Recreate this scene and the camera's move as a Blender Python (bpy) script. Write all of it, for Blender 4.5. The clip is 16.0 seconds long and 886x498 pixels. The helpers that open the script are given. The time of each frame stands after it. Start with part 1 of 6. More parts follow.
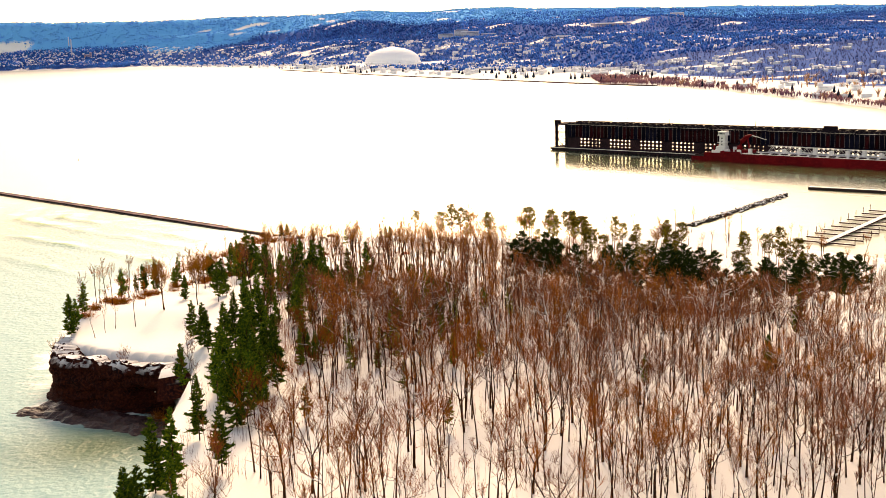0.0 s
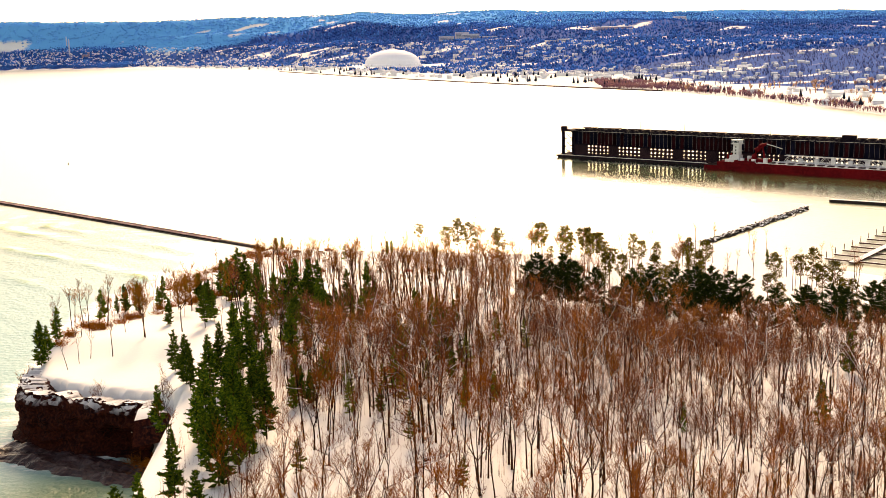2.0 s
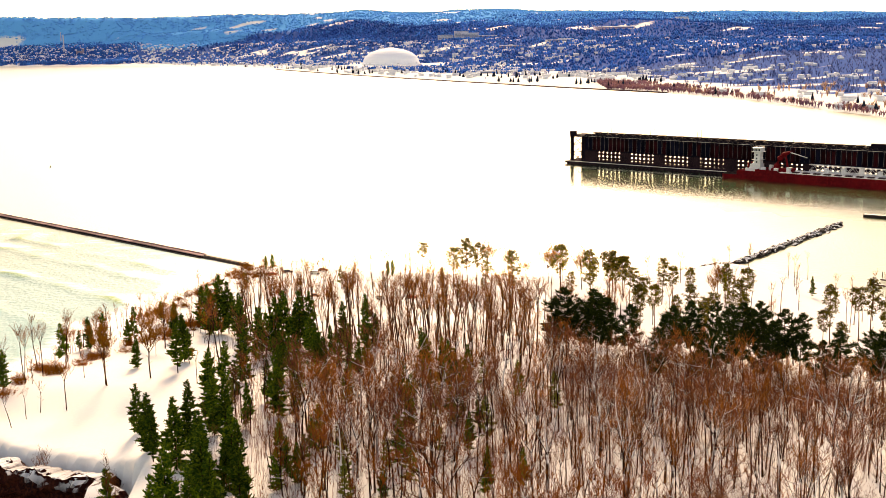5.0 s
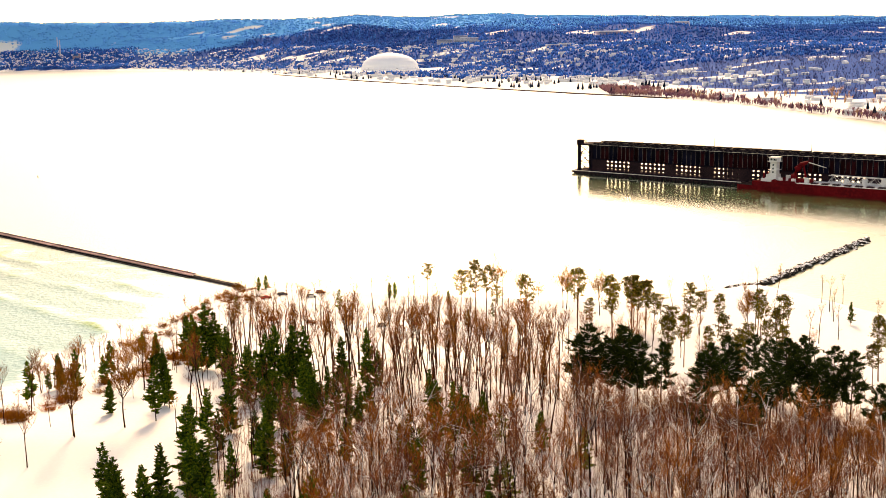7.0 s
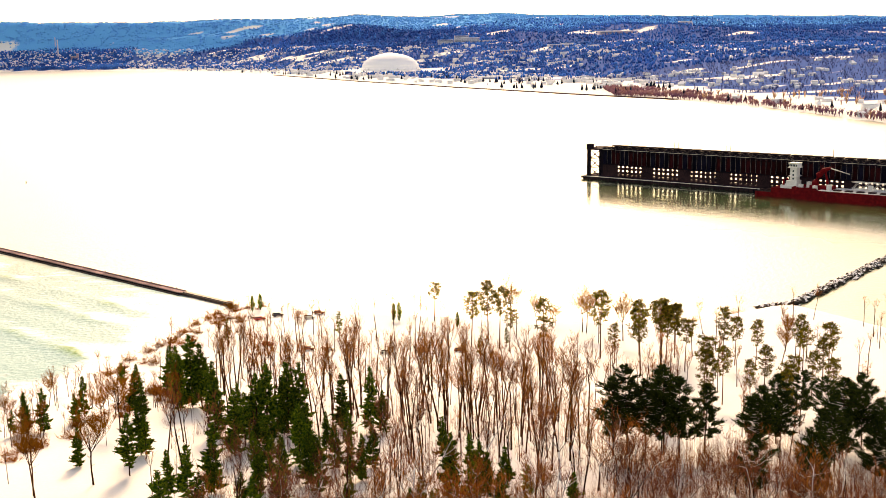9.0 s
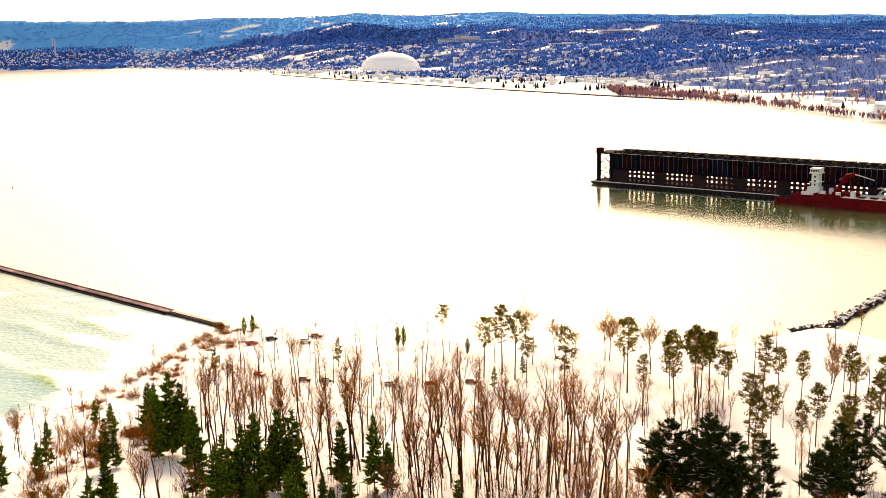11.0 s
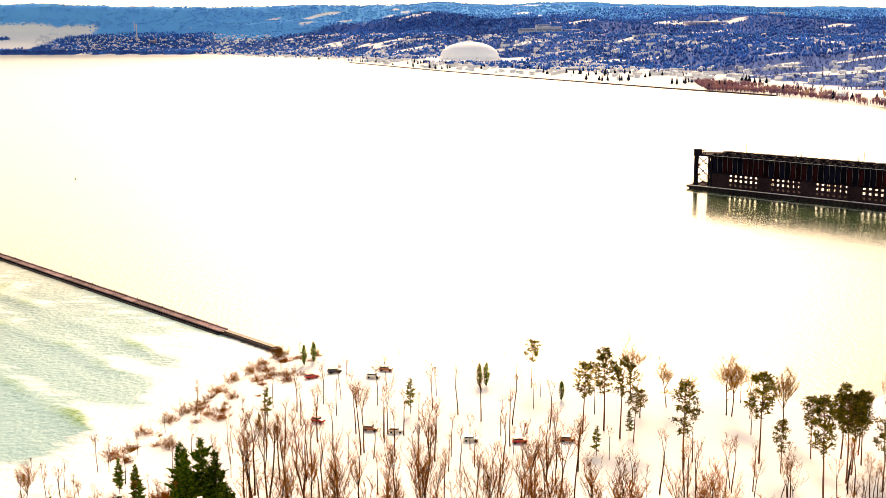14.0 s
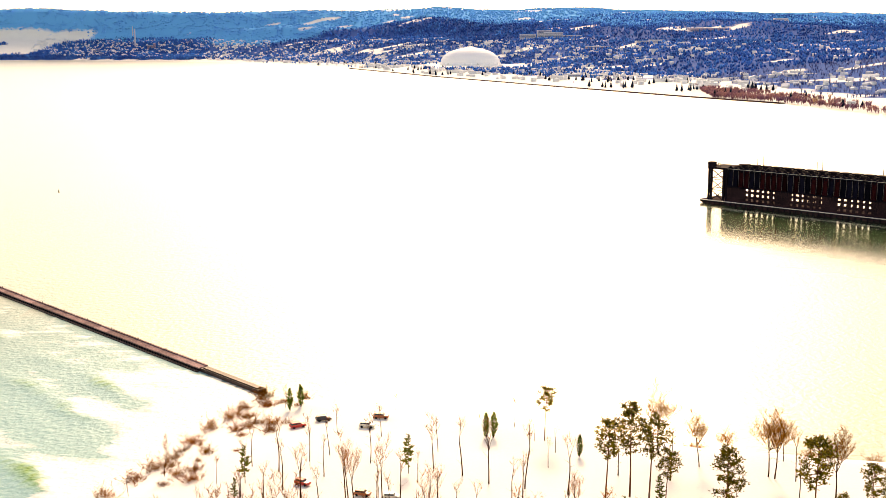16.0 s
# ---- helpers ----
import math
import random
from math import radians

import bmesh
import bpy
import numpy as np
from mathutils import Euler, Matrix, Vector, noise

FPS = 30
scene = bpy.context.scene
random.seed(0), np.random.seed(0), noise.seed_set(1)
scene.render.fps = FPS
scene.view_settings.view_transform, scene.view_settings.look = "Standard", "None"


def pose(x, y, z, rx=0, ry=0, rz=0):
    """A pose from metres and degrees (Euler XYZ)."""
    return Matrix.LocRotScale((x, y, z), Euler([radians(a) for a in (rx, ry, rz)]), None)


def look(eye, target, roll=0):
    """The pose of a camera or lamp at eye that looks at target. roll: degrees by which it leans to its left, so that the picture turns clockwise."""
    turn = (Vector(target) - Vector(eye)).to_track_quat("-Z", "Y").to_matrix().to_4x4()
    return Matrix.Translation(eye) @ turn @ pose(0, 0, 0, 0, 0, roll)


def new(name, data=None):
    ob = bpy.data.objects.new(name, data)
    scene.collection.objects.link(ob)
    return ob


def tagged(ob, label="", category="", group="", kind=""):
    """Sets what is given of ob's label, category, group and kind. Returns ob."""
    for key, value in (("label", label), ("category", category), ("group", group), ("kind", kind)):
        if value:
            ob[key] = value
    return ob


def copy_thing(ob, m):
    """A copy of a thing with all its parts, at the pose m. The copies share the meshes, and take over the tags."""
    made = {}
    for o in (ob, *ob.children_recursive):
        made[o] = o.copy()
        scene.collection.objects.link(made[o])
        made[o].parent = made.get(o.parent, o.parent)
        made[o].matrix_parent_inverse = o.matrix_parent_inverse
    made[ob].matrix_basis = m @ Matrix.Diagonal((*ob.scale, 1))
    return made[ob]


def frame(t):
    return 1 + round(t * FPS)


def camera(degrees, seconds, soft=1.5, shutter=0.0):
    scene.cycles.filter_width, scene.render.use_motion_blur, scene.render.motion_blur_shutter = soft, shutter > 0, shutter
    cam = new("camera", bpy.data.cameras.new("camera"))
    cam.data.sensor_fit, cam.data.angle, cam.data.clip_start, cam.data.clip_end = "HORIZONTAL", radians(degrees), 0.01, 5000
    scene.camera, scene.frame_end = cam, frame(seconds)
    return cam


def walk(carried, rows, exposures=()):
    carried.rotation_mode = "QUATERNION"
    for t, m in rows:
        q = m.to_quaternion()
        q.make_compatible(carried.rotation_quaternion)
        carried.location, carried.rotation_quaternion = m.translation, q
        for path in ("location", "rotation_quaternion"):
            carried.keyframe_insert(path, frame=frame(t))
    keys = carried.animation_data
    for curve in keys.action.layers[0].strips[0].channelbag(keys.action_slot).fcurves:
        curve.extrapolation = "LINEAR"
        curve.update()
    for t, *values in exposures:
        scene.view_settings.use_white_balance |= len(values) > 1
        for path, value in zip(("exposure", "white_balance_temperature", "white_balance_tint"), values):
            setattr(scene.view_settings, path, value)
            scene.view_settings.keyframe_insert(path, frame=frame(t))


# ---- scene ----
cam = camera(42.0, 16.0, soft=0.45)
PATH = [
    (0, (1.488, 1.666, 94.439), (1.623, 3.627, 94.069), -1.7),
    (0.5, (1.286, 9.36, 94.484), (1.422, 11.321, 94.116), -1.5),
    (1, (1.202, 17.081, 94.517), (1.338, 19.042, 94.15), -1.4),
    (1.5, (1.112, 24.807, 94.549), (1.249, 26.769, 94.181), -1.4),
    (2, (1.005, 32.53, 94.595), (1.143, 34.491, 94.229), -1.3),
    (2.5, (0.89, 40.228, 94.624), (1.027, 42.189, 94.257), -1.2),
    (3, (0.803, 47.948, 94.646), (0.942, 49.909, 94.279), -1.1),
    (3.5, (0.73, 55.661, 94.683), (0.87, 57.622, 94.315), -1.1),
    (4, (0.685, 63.417, 94.707), (0.826, 65.378, 94.338), -1.0),
    (6.5, (0.436, 102.582, 95.017), (0.582, 104.543, 94.653), -0.8),
    (7, (0.349, 110.463, 95.054), (0.496, 112.425, 94.693), -0.9),
    (7.5, (0.249, 118.374, 95.089), (0.396, 120.335, 94.728), -0.8),
    (8, (0.149, 126.328, 95.153), (0.296, 128.289, 94.793), -0.8),
    (8.5, (0.086, 134.282, 95.176), (0.233, 136.244, 94.815), -0.9),
    (9, (0.026, 142.314, 95.193), (0.173, 144.276, 94.832), -0.9),
    (11.5, (-0.338, 182.828, 95.343), (-0.19, 184.789, 94.979), -0.9),
    (12, (-0.591, 191.161, 95.383), (-0.442, 193.122, 95.017), -0.9),
    (12.1, (-0.66, 192.85, 95.393), (-0.509, 194.811, 95.027), -0.9),
    (12.2, (-0.73, 194.53, 95.404), (-0.665, 196.492, 95.036), -0.5),
    (12.3, (-0.80, 196.21, 95.414), (-0.779, 198.175, 95.045), -0.3),
    (12.5, (-0.943, 199.577, 95.435), (-0.924, 201.542, 95.065), -0.3),
    (13, (-1.122, 207.948, 95.486), (-1.102, 209.913, 95.113), -0.2),
    (13.5, (-1.181, 216.225, 95.515), (-1.161, 218.189, 95.139), -0.1),
    (14, (-1.152, 224.438, 95.508), (-1.132, 226.401, 95.129), -0.2),
    (14.5, (-1.195, 232.747, 95.526), (-1.175, 234.711, 95.146), -0.1),
    (15, (-1.276, 241.311, 95.615), (-1.256, 243.275, 95.234), -0.1),
    (15.5, (-1.323, 249.987, 95.691), (-1.303, 251.951, 95.315), -0.1),
    (16, (-1.339, 258.751, 95.756), (-1.319, 260.716, 95.386), -0.1),
]
walk(cam, [(t, look(eye, target, roll)) for t, eye, target, roll in PATH],
     exposures=[(0.0, 1.0, 12300, 22), (16.0, 1.0, 12300, 22)])

# ---------------------------------------------------------------- light
SUN_ELEV, SUN_AZ = 32.0, 5.0          # degrees; azimuth from +y towards +x
world = bpy.data.worlds.new("sky")
world.use_nodes = True
scene.world = world
wn = world.node_tree.nodes
sky = wn.new("ShaderNodeTexSky")
sky.sky_type = "NISHITA"
sky.sun_disc = False
sky.sun_elevation = radians(SUN_ELEV)
sky.sun_rotation = radians(SUN_AZ)
sky.altitude = 200
sky.air_density = 1.0
sky.dust_density = 1.5
sky.ozone_density = 1.0
wn["Background"].inputs["Strength"].default_value = 0.15
world.node_tree.links.new(sky.outputs[0], wn["Background"].inputs["Color"])

sun_data = bpy.data.lights.new("sun", "SUN")
sun_data.energy = 2.5
sun_data.angle = radians(18.0)
sun_data.color = (1.0, 0.93, 0.85)
sun = new("sun", sun_data)
sun.matrix_world = look((0, 0, 500), (-500 * math.sin(radians(SUN_AZ)) / math.tan(radians(SUN_ELEV)),
                                      -500 * math.cos(radians(SUN_AZ)) / math.tan(radians(SUN_ELEV)), 0))


# ---------------------------------------------------------------- materials
def mat(name, base, second=None, third=None, rough=0.8, scale=1.0, fine=12.0, bump=0.3, dist=0.05, metal=0.0,
        rand=0.0, island=0.0, spec=0.03, snow=0.0, snow_from=None):
    """Procedural surface: two scales of colour variation, fine relief, variation from object to object; snow: cover on upward faces."""
    m = bpy.data.materials.new(name)
    m.use_nodes = True
    nt = m.node_tree
    n, l = nt.nodes, nt.links
    b = n["Principled BSDF"]
    second = second or tuple(c * 0.75 for c in base)
    third = third or tuple(min(1, c * 1.2) for c in base)
    co = n.new("ShaderNodeTexCoord")
    big = n.new("ShaderNodeTexNoise")
    big.inputs["Scale"].default_value = scale
    big.inputs["Detail"].default_value = 5
    small = n.new("ShaderNodeTexNoise")
    small.inputs["Scale"].default_value = fine
    small.inputs["Detail"].default_value = 4
    for t in (big, small):
        l.new(co.outputs["Object"], t.inputs["Vector"])
    r1 = n.new("ShaderNodeMapRange")
    r1.inputs[1].default_value, r1.inputs[2].default_value = 0.36, 0.64
    l.new(big.outputs["Fac"], r1.inputs[0])
    m1 = n.new("ShaderNodeMixRGB")
    m1.inputs[1].default_value, m1.inputs[2].default_value = (*base, 1), (*second, 1)
    l.new(r1.outputs[0], m1.inputs[0])
    r2 = n.new("ShaderNodeMapRange")
    r2.inputs[1].default_value, r2.inputs[2].default_value = 0.45, 0.75
    l.new(small.outputs["Fac"], r2.inputs[0])
    m2 = n.new("ShaderNodeMixRGB")
    m2.inputs[2].default_value = (*third, 1)
    l.new(r2.outputs[0], m2.inputs[0])
    l.new(m1.outputs[0], m2.inputs[1])
    col = m2.outputs[0]
    if rand or island:
        src = n.new("ShaderNodeObjectInfo").outputs["Random"] if rand else n.new("ShaderNodeNewGeometry").outputs["Random Per Island"]
        mr = n.new("ShaderNodeMapRange")
        k = rand or island
        mr.inputs[3].default_value, mr.inputs[4].default_value = 1 - k, 1 + k
        l.new(src, mr.inputs[0])
        h = n.new("ShaderNodeHueSaturation")
        l.new(mr.outputs[0], h.inputs["Value"])
        l.new(col, h.inputs["Color"])
        col = h.outputs[0]
    if snow:
        geo = n.new("ShaderNodeNewGeometry")
        sep = n.new("ShaderNodeSeparateXYZ")
        l.new(geo.outputs["Normal"], sep.inputs[0])
        add = n.new("ShaderNodeMath")
        add.operation = "MULTIPLY_ADD"
        l.new(big.outputs["Fac"], add.inputs[0])
        add.inputs[1].default_value = 0.9
        l.new(sep.outputs["Z"], add.inputs[2])
        rs = n.new("ShaderNodeMapRange")
        rs.inputs[1].default_value, rs.inputs[2].default_value = 1.45 - snow, 1.6 - snow
        l.new(add.outputs[0], rs.inputs[0])
        ms = n.new("ShaderNodeMixRGB")
        ms.inputs[2].default_value = (0.82, 0.83, 0.84, 1)
        cover = rs.outputs[0]
        if snow_from is not None:
            hz = n.new("ShaderNodeSeparateXYZ")
            l.new(geo.outputs["Position"], hz.inputs[0])
            hr = n.new("ShaderNodeMapRange")
            hr.inputs[1].default_value, hr.inputs[2].default_value = snow_from, snow_from + 2.5
            l.new(hz.outputs["Z"], hr.inputs[0])
            mu = n.new("ShaderNodeMath")
            mu.operation = "MULTIPLY"
            l.new(cover, mu.inputs[0])
            l.new(hr.outputs[0], mu.inputs[1])
            cover = mu.outputs[0]
        l.new(cover, ms.inputs[0])
        l.new(col, ms.inputs[1])
        col = ms.outputs[0]
    l.new(col, b.inputs["Base Color"])
    if bump:
        bp = n.new("ShaderNodeBump")
        bp.inputs["Strength"].default_value = bump
        bp.inputs["Distance"].default_value = dist
        l.new(small.outputs["Fac"], bp.inputs["Height"])
        l.new(bp.outputs[0], b.inputs["Normal"])
    b.inputs["Roughness"].default_value = rough
    b.inputs["Metallic"].default_value = metal
    b.inputs["Specular IOR Level"].default_value = spec
    return m


M_SNOW = mat("snow", (0.86, 0.84, 0.80), (0.83, 0.81, 0.77), (0.88, 0.86, 0.82), 0.9, 0.05, 1.5, 0.15, 0.1)
M_BARK = mat("grey_brown_bark", (0.034, 0.0145, 0.008), (0.014, 0.0065, 0.0045), (0.075, 0.034, 0.016), 0.95, 0.25, 3.0, 0.5, 0.03, rand=0.4, snow=0.46)
M_BARK_DRY = mat("russet_bark", (0.042, 0.015, 0.006), (0.018, 0.007, 0.004), (0.085, 0.032, 0.012), 0.95, 0.25, 3.0, 0.5, 0.03, rand=0.4)
M_TWIG = mat("red_brown_twigs", (0.24, 0.062, 0.018), (0.10, 0.030, 0.013), (0.38, 0.13, 0.026), 0.95, 0.12, 1.5, 0, rand=0.45)
M_TWIG_RED = mat("russet_twigs", (0.30, 0.080, 0.012), (0.16, 0.042, 0.010), (0.44, 0.16, 0.02), 0.95, 0.12, 1.5, 0, rand=0.4)
M_TWIG_TAN = mat("tan_willow_twigs", (0.30, 0.10, 0.012), (0.16, 0.05, 0.008), (0.38, 0.15, 0.02), 0.95, 0.12, 1.5, 0, rand=0.35)
M_PINEBARK = mat("orange_pine_bark", (0.1425, 0.0525, 0.0263), (0.075, 0.03, 0.0188), (0.21, 0.09, 0.045), 0.95, 0.3, 2.5, 0.5, 0.03, rand=0.25)
# Spruce and pines: bright third tones paint lit highlights into the needles.
M_SPRUCE = mat("spruce_needles", (0.034, 0.080, 0.008), (0.008, 0.022, 0.003), (0.19, 0.25, 0.016), 0.9, 0.35, 1.6, 0, rand=0.4)
M_WPINE = mat("dense_pine_needles", (0.012, 0.024, 0.004), (0.006, 0.012, 0.003), (0.055, 0.075, 0.009), 0.9, 0.35, 1.6, 0, rand=0.3)
M_PINE = mat("pine_needles", (0.075, 0.062, 0.006), (0.022, 0.024, 0.003), (0.26, 0.18, 0.012), 0.9, 0.30, 1.0, 0, rand=0.35)
M_YFIR = mat("yellow_green_needles", (0.12, 0.13, 0.02), (0.07, 0.085, 0.015), (0.2, 0.18, 0.035), 0.9, 0.4, 2.0, 0, rand=0.3)
M_ROCK = mat("red_sandstone", (0.0375, 0.0075, 0.0053), (0.012, 0.0037, 0.0045), (0.075, 0.018, 0.009), 0.85, 0.22, 1.6, 0.9, 0.4, snow=0.30, snow_from=10.8)
M_WETROCK = mat("wet_sandstone", (0.032, 0.012, 0.012), (0.014, 0.006, 0.008), (0.07, 0.028, 0.022), 0.35, 0.22, 1.6, 0.9, 0.3, spec=0.25)
M_RUBBLE = mat("dark_rubble_stone", (0.0525, 0.0413, 0.0338), (0.0225, 0.0165, 0.015), (0.0975, 0.075, 0.06), 0.95, 0.5, 3.0, 0.6, 0.1, rand=0.4, snow=0.30)
M_CONC = mat("dark_concrete", (0.0367, 0.0186, 0.0221), (0.0147, 0.0078, 0.0108), (0.0588, 0.0318, 0.0343), 0.95, 0.10, 1.2, 0.4, 0.05)
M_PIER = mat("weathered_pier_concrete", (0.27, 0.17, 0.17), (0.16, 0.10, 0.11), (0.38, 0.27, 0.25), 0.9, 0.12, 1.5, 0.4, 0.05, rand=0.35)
# Pier walls, ledge and root: darker and glossier than the deck slabs.
M_PIERDARK = mat("dark_pier_wall", (0.0338, 0.015, 0.0135), (0.0165, 0.0083, 0.009), (0.06, 0.03, 0.024), 0.5, 0.2, 1.5, 0.4, 0.05, spec=0.25)
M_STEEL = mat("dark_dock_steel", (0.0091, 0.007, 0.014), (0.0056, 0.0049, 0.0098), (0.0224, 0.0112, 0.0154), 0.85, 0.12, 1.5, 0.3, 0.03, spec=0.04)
M_PALE0 = mat("frosted_chain", (0.21, 0.18, 0.18), (0.09, 0.072, 0.078), (0.3, 0.27, 0.27), 0.8, 0.8, 4.0, 0)
# Deck colour set near-black to cancel the sunlight falling on the top.
M_DECK = mat("black_deck", (0.0075, 0.006, 0.0075), (0.0045, 0.0037, 0.0053), (0.0225, 0.0165, 0.018), 0.9, 0.15, 1.5, 0.2, 0.03)
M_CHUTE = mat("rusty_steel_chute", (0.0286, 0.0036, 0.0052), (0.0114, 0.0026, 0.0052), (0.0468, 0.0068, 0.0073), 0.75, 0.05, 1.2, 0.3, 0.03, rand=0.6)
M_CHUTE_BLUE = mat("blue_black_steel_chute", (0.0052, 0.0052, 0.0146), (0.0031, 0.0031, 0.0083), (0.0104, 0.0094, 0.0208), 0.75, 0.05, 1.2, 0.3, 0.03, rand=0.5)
M_RED = mat("red_hull_paint", (0.19, 0.006, 0.009), (0.12, 0.004, 0.007), (0.24, 0.012, 0.014), 0.7, 0.06, 0.8, 0.1, 0.02, spec=0.04)
M_WHITE = mat("white_ship_paint", (0.80, 0.78, 0.76), (0.7, 0.68, 0.66), (0.85, 0.84, 0.82), 0.5, 0.2, 2.0, 0.05, 0.02, spec=0.25)
M_HATCH = mat("dark_hatch_cover", (0.05, 0.03, 0.03), (0.03, 0.02, 0.02), (0.09, 0.05, 0.04), 0.7, 0.3, 2.0, 0.2, 0.02)
M_WOODDOCK = mat("dark_dock_timber", (0.075, 0.0413, 0.0375), (0.045, 0.0263, 0.0263), (0.12, 0.0675, 0.0562), 0.9, 0.3, 3.0, 0.3, 0.03, rand=0.2)
M_GLASS = mat("dark_window_glass", (0.015, 0.018, 0.025), rough=0.15, bump=0, spec=0.6)
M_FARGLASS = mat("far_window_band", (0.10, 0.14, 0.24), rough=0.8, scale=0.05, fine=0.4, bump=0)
M_TYRE = mat("black_rubber", (0.02, 0.02, 0.02), rough=0.9, bump=0)
M_DOME = mat("white_dome_roof", (0.86, 0.88, 0.92), (0.82, 0.85, 0.90), (0.88, 0.90, 0.93), 0.7, 0.02, 0.2, 0.1, 0.1)
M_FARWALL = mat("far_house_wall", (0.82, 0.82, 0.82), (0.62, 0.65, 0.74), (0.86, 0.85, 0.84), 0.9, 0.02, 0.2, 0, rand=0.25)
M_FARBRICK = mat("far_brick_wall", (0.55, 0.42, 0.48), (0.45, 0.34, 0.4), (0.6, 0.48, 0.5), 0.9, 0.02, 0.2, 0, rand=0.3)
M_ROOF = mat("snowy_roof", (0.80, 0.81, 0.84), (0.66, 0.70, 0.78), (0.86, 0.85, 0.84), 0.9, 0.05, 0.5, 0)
# Town and hill woods: blue distance haze is painted into the base colours.
M_FARTREE = mat("hazed_town_woods", (0.009, 0.145, 0.52), (0.005, 0.07, 0.29), (0.024, 0.23, 0.64), 0.95, 0.004, 0.02, 0, island=0.4)
M_HILLTREE = mat("hazed_hill_woods", (0.05, 0.44, 0.84), (0.035, 0.36, 0.78), (0.08, 0.50, 0.88), 0.95, 0.003, 0.02, 0, island=0.10)
# Bare far twigs: purple-blue distance haze mixed into their own tones.
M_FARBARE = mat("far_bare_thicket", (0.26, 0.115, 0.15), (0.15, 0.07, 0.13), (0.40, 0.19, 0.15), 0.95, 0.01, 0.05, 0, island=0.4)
M_FARMAUVE = mat("hazed_mauve_twigs", (0.055, 0.11, 0.30), (0.035, 0.06, 0.20), (0.11, 0.15, 0.34), 0.95, 0.01, 0.05, 0, island=0.4)
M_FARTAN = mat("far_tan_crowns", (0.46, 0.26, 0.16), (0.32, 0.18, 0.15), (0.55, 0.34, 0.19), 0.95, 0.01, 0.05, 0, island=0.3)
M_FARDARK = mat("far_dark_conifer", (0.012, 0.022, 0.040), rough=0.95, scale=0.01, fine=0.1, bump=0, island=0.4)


def water_material():
    """Lake water: rough wind ripples that catch the low sun, teal body, drifting foam off the beach."""
    m = bpy.data.materials.new("lake_water")
    m.use_nodes = True
    nt = m.node_tree
    n, l = nt.nodes, nt.links
    b = n["Principled BSDF"]
    co = n.new("ShaderNodeTexCoord")
    at = n.new("ShaderNodeAttribute")
    at.attribute_name = "surf"
    body = n.new("ShaderNodeTexNoise")
    body.inputs["Scale"].default_value = 0.02
    body.inputs["Detail"].default_value = 4
    l.new(co.outputs["Object"], body.inputs["Vector"])
    teal = n.new("ShaderNodeMixRGB")
    teal.inputs[1].default_value = (0.022, 0.080, 0.045, 1)
    teal.inputs[2].default_value = (0.045, 0.095, 0.016, 1)
    l.new(body.outputs["Fac"], teal.inputs[0])
    sa = n.new("ShaderNodeAttribute")
    sa.attribute_name = "shallow"
    shal = n.new("ShaderNodeMixRGB")
    shal.inputs[2].default_value = (0.20, 0.41, 0.42, 1)
    l.new(sa.outputs["Fac"], shal.inputs[0])
    l.new(teal.outputs[0], shal.inputs[1])
    ca = n.new("ShaderNodeAttribute")
    ca.attribute_name = "crest"
    # Crest green painted in for light passing through thin water.
    thin = n.new("ShaderNodeMixRGB")
    thin.inputs[2].default_value = (0.09, 0.25, 0.03, 1)
    l.new(ca.outputs["Fac"], thin.inputs[0])
    l.new(shal.outputs[0], thin.inputs[1])
    mp = n.new("ShaderNodeMapping")
    mp.inputs["Rotation"].default_value = (0, 0, radians(35))
    mp.inputs["Scale"].default_value = (0.05, 0.14, 0.1)
    l.new(co.outputs["Object"], mp.inputs["Vector"])
    fo = n.new("ShaderNodeTexNoise")
    fo.inputs["Scale"].default_value = 1.0
    fo.inputs["Detail"].default_value = 8
    fo.inputs["Roughness"].default_value = 0.68
    l.new(mp.outputs[0], fo.inputs["Vector"])
    ad = n.new("ShaderNodeMath")
    ad.operation = "ADD"
    l.new(fo.outputs["Fac"], ad.inputs[0])
    l.new(at.outputs["Fac"], ad.inputs[1])
    fr = n.new("ShaderNodeMapRange")
    fr.inputs[1].default_value, fr.inputs[2].default_value = 0.92, 1.12
    l.new(ad.outputs[0], fr.inputs[0])
    mx = n.new("ShaderNodeMixRGB")
    mx.inputs[2].default_value = (0.86, 0.84, 0.80, 1)
    l.new(fr.outputs[0], mx.inputs[0])
    l.new(thin.outputs[0], mx.inputs[1])
    l.new(mx.outputs[0], b.inputs["Base Color"])
    b.inputs["IOR"].default_value = 1.33
    ka = n.new("ShaderNodeAttribute")
    ka.attribute_name = "calm"

    def eased(rough, still):
        q = n.new("ShaderNodeMapRange")
        q.inputs[3].default_value, q.inputs[4].default_value = rough, still
        l.new(ka.outputs["Fac"], q.inputs[0])
        return q.outputs[0]

    l.new(eased(0.36, 0.15), b.inputs["Roughness"])
    l.new(eased(0.28, 0.11), b.inputs["Coat Roughness"])
    sw = n.new("ShaderNodeMapRange")
    sw.inputs[3].default_value, sw.inputs[4].default_value = 0.5, 0.14
    cw = n.new("ShaderNodeMapRange")
    cw.inputs[3].default_value, cw.inputs[4].default_value = 1.0, 0.15
    ra = n.new("ShaderNodeAttribute")
    ra.attribute_name = "choppy"
    l.new(ra.outputs["Fac"], cw.inputs[0])
    l.new(ra.outputs["Fac"], sw.inputs[0])
    l.new(sw.outputs[0], b.inputs["Specular IOR Level"])
    l.new(cw.outputs[0], b.inputs["Coat Weight"])
    b.inputs["Coat IOR"].default_value = 1.33
    rp = n.new("ShaderNodeTexNoise")
    rp.inputs["Scale"].default_value = 0.55
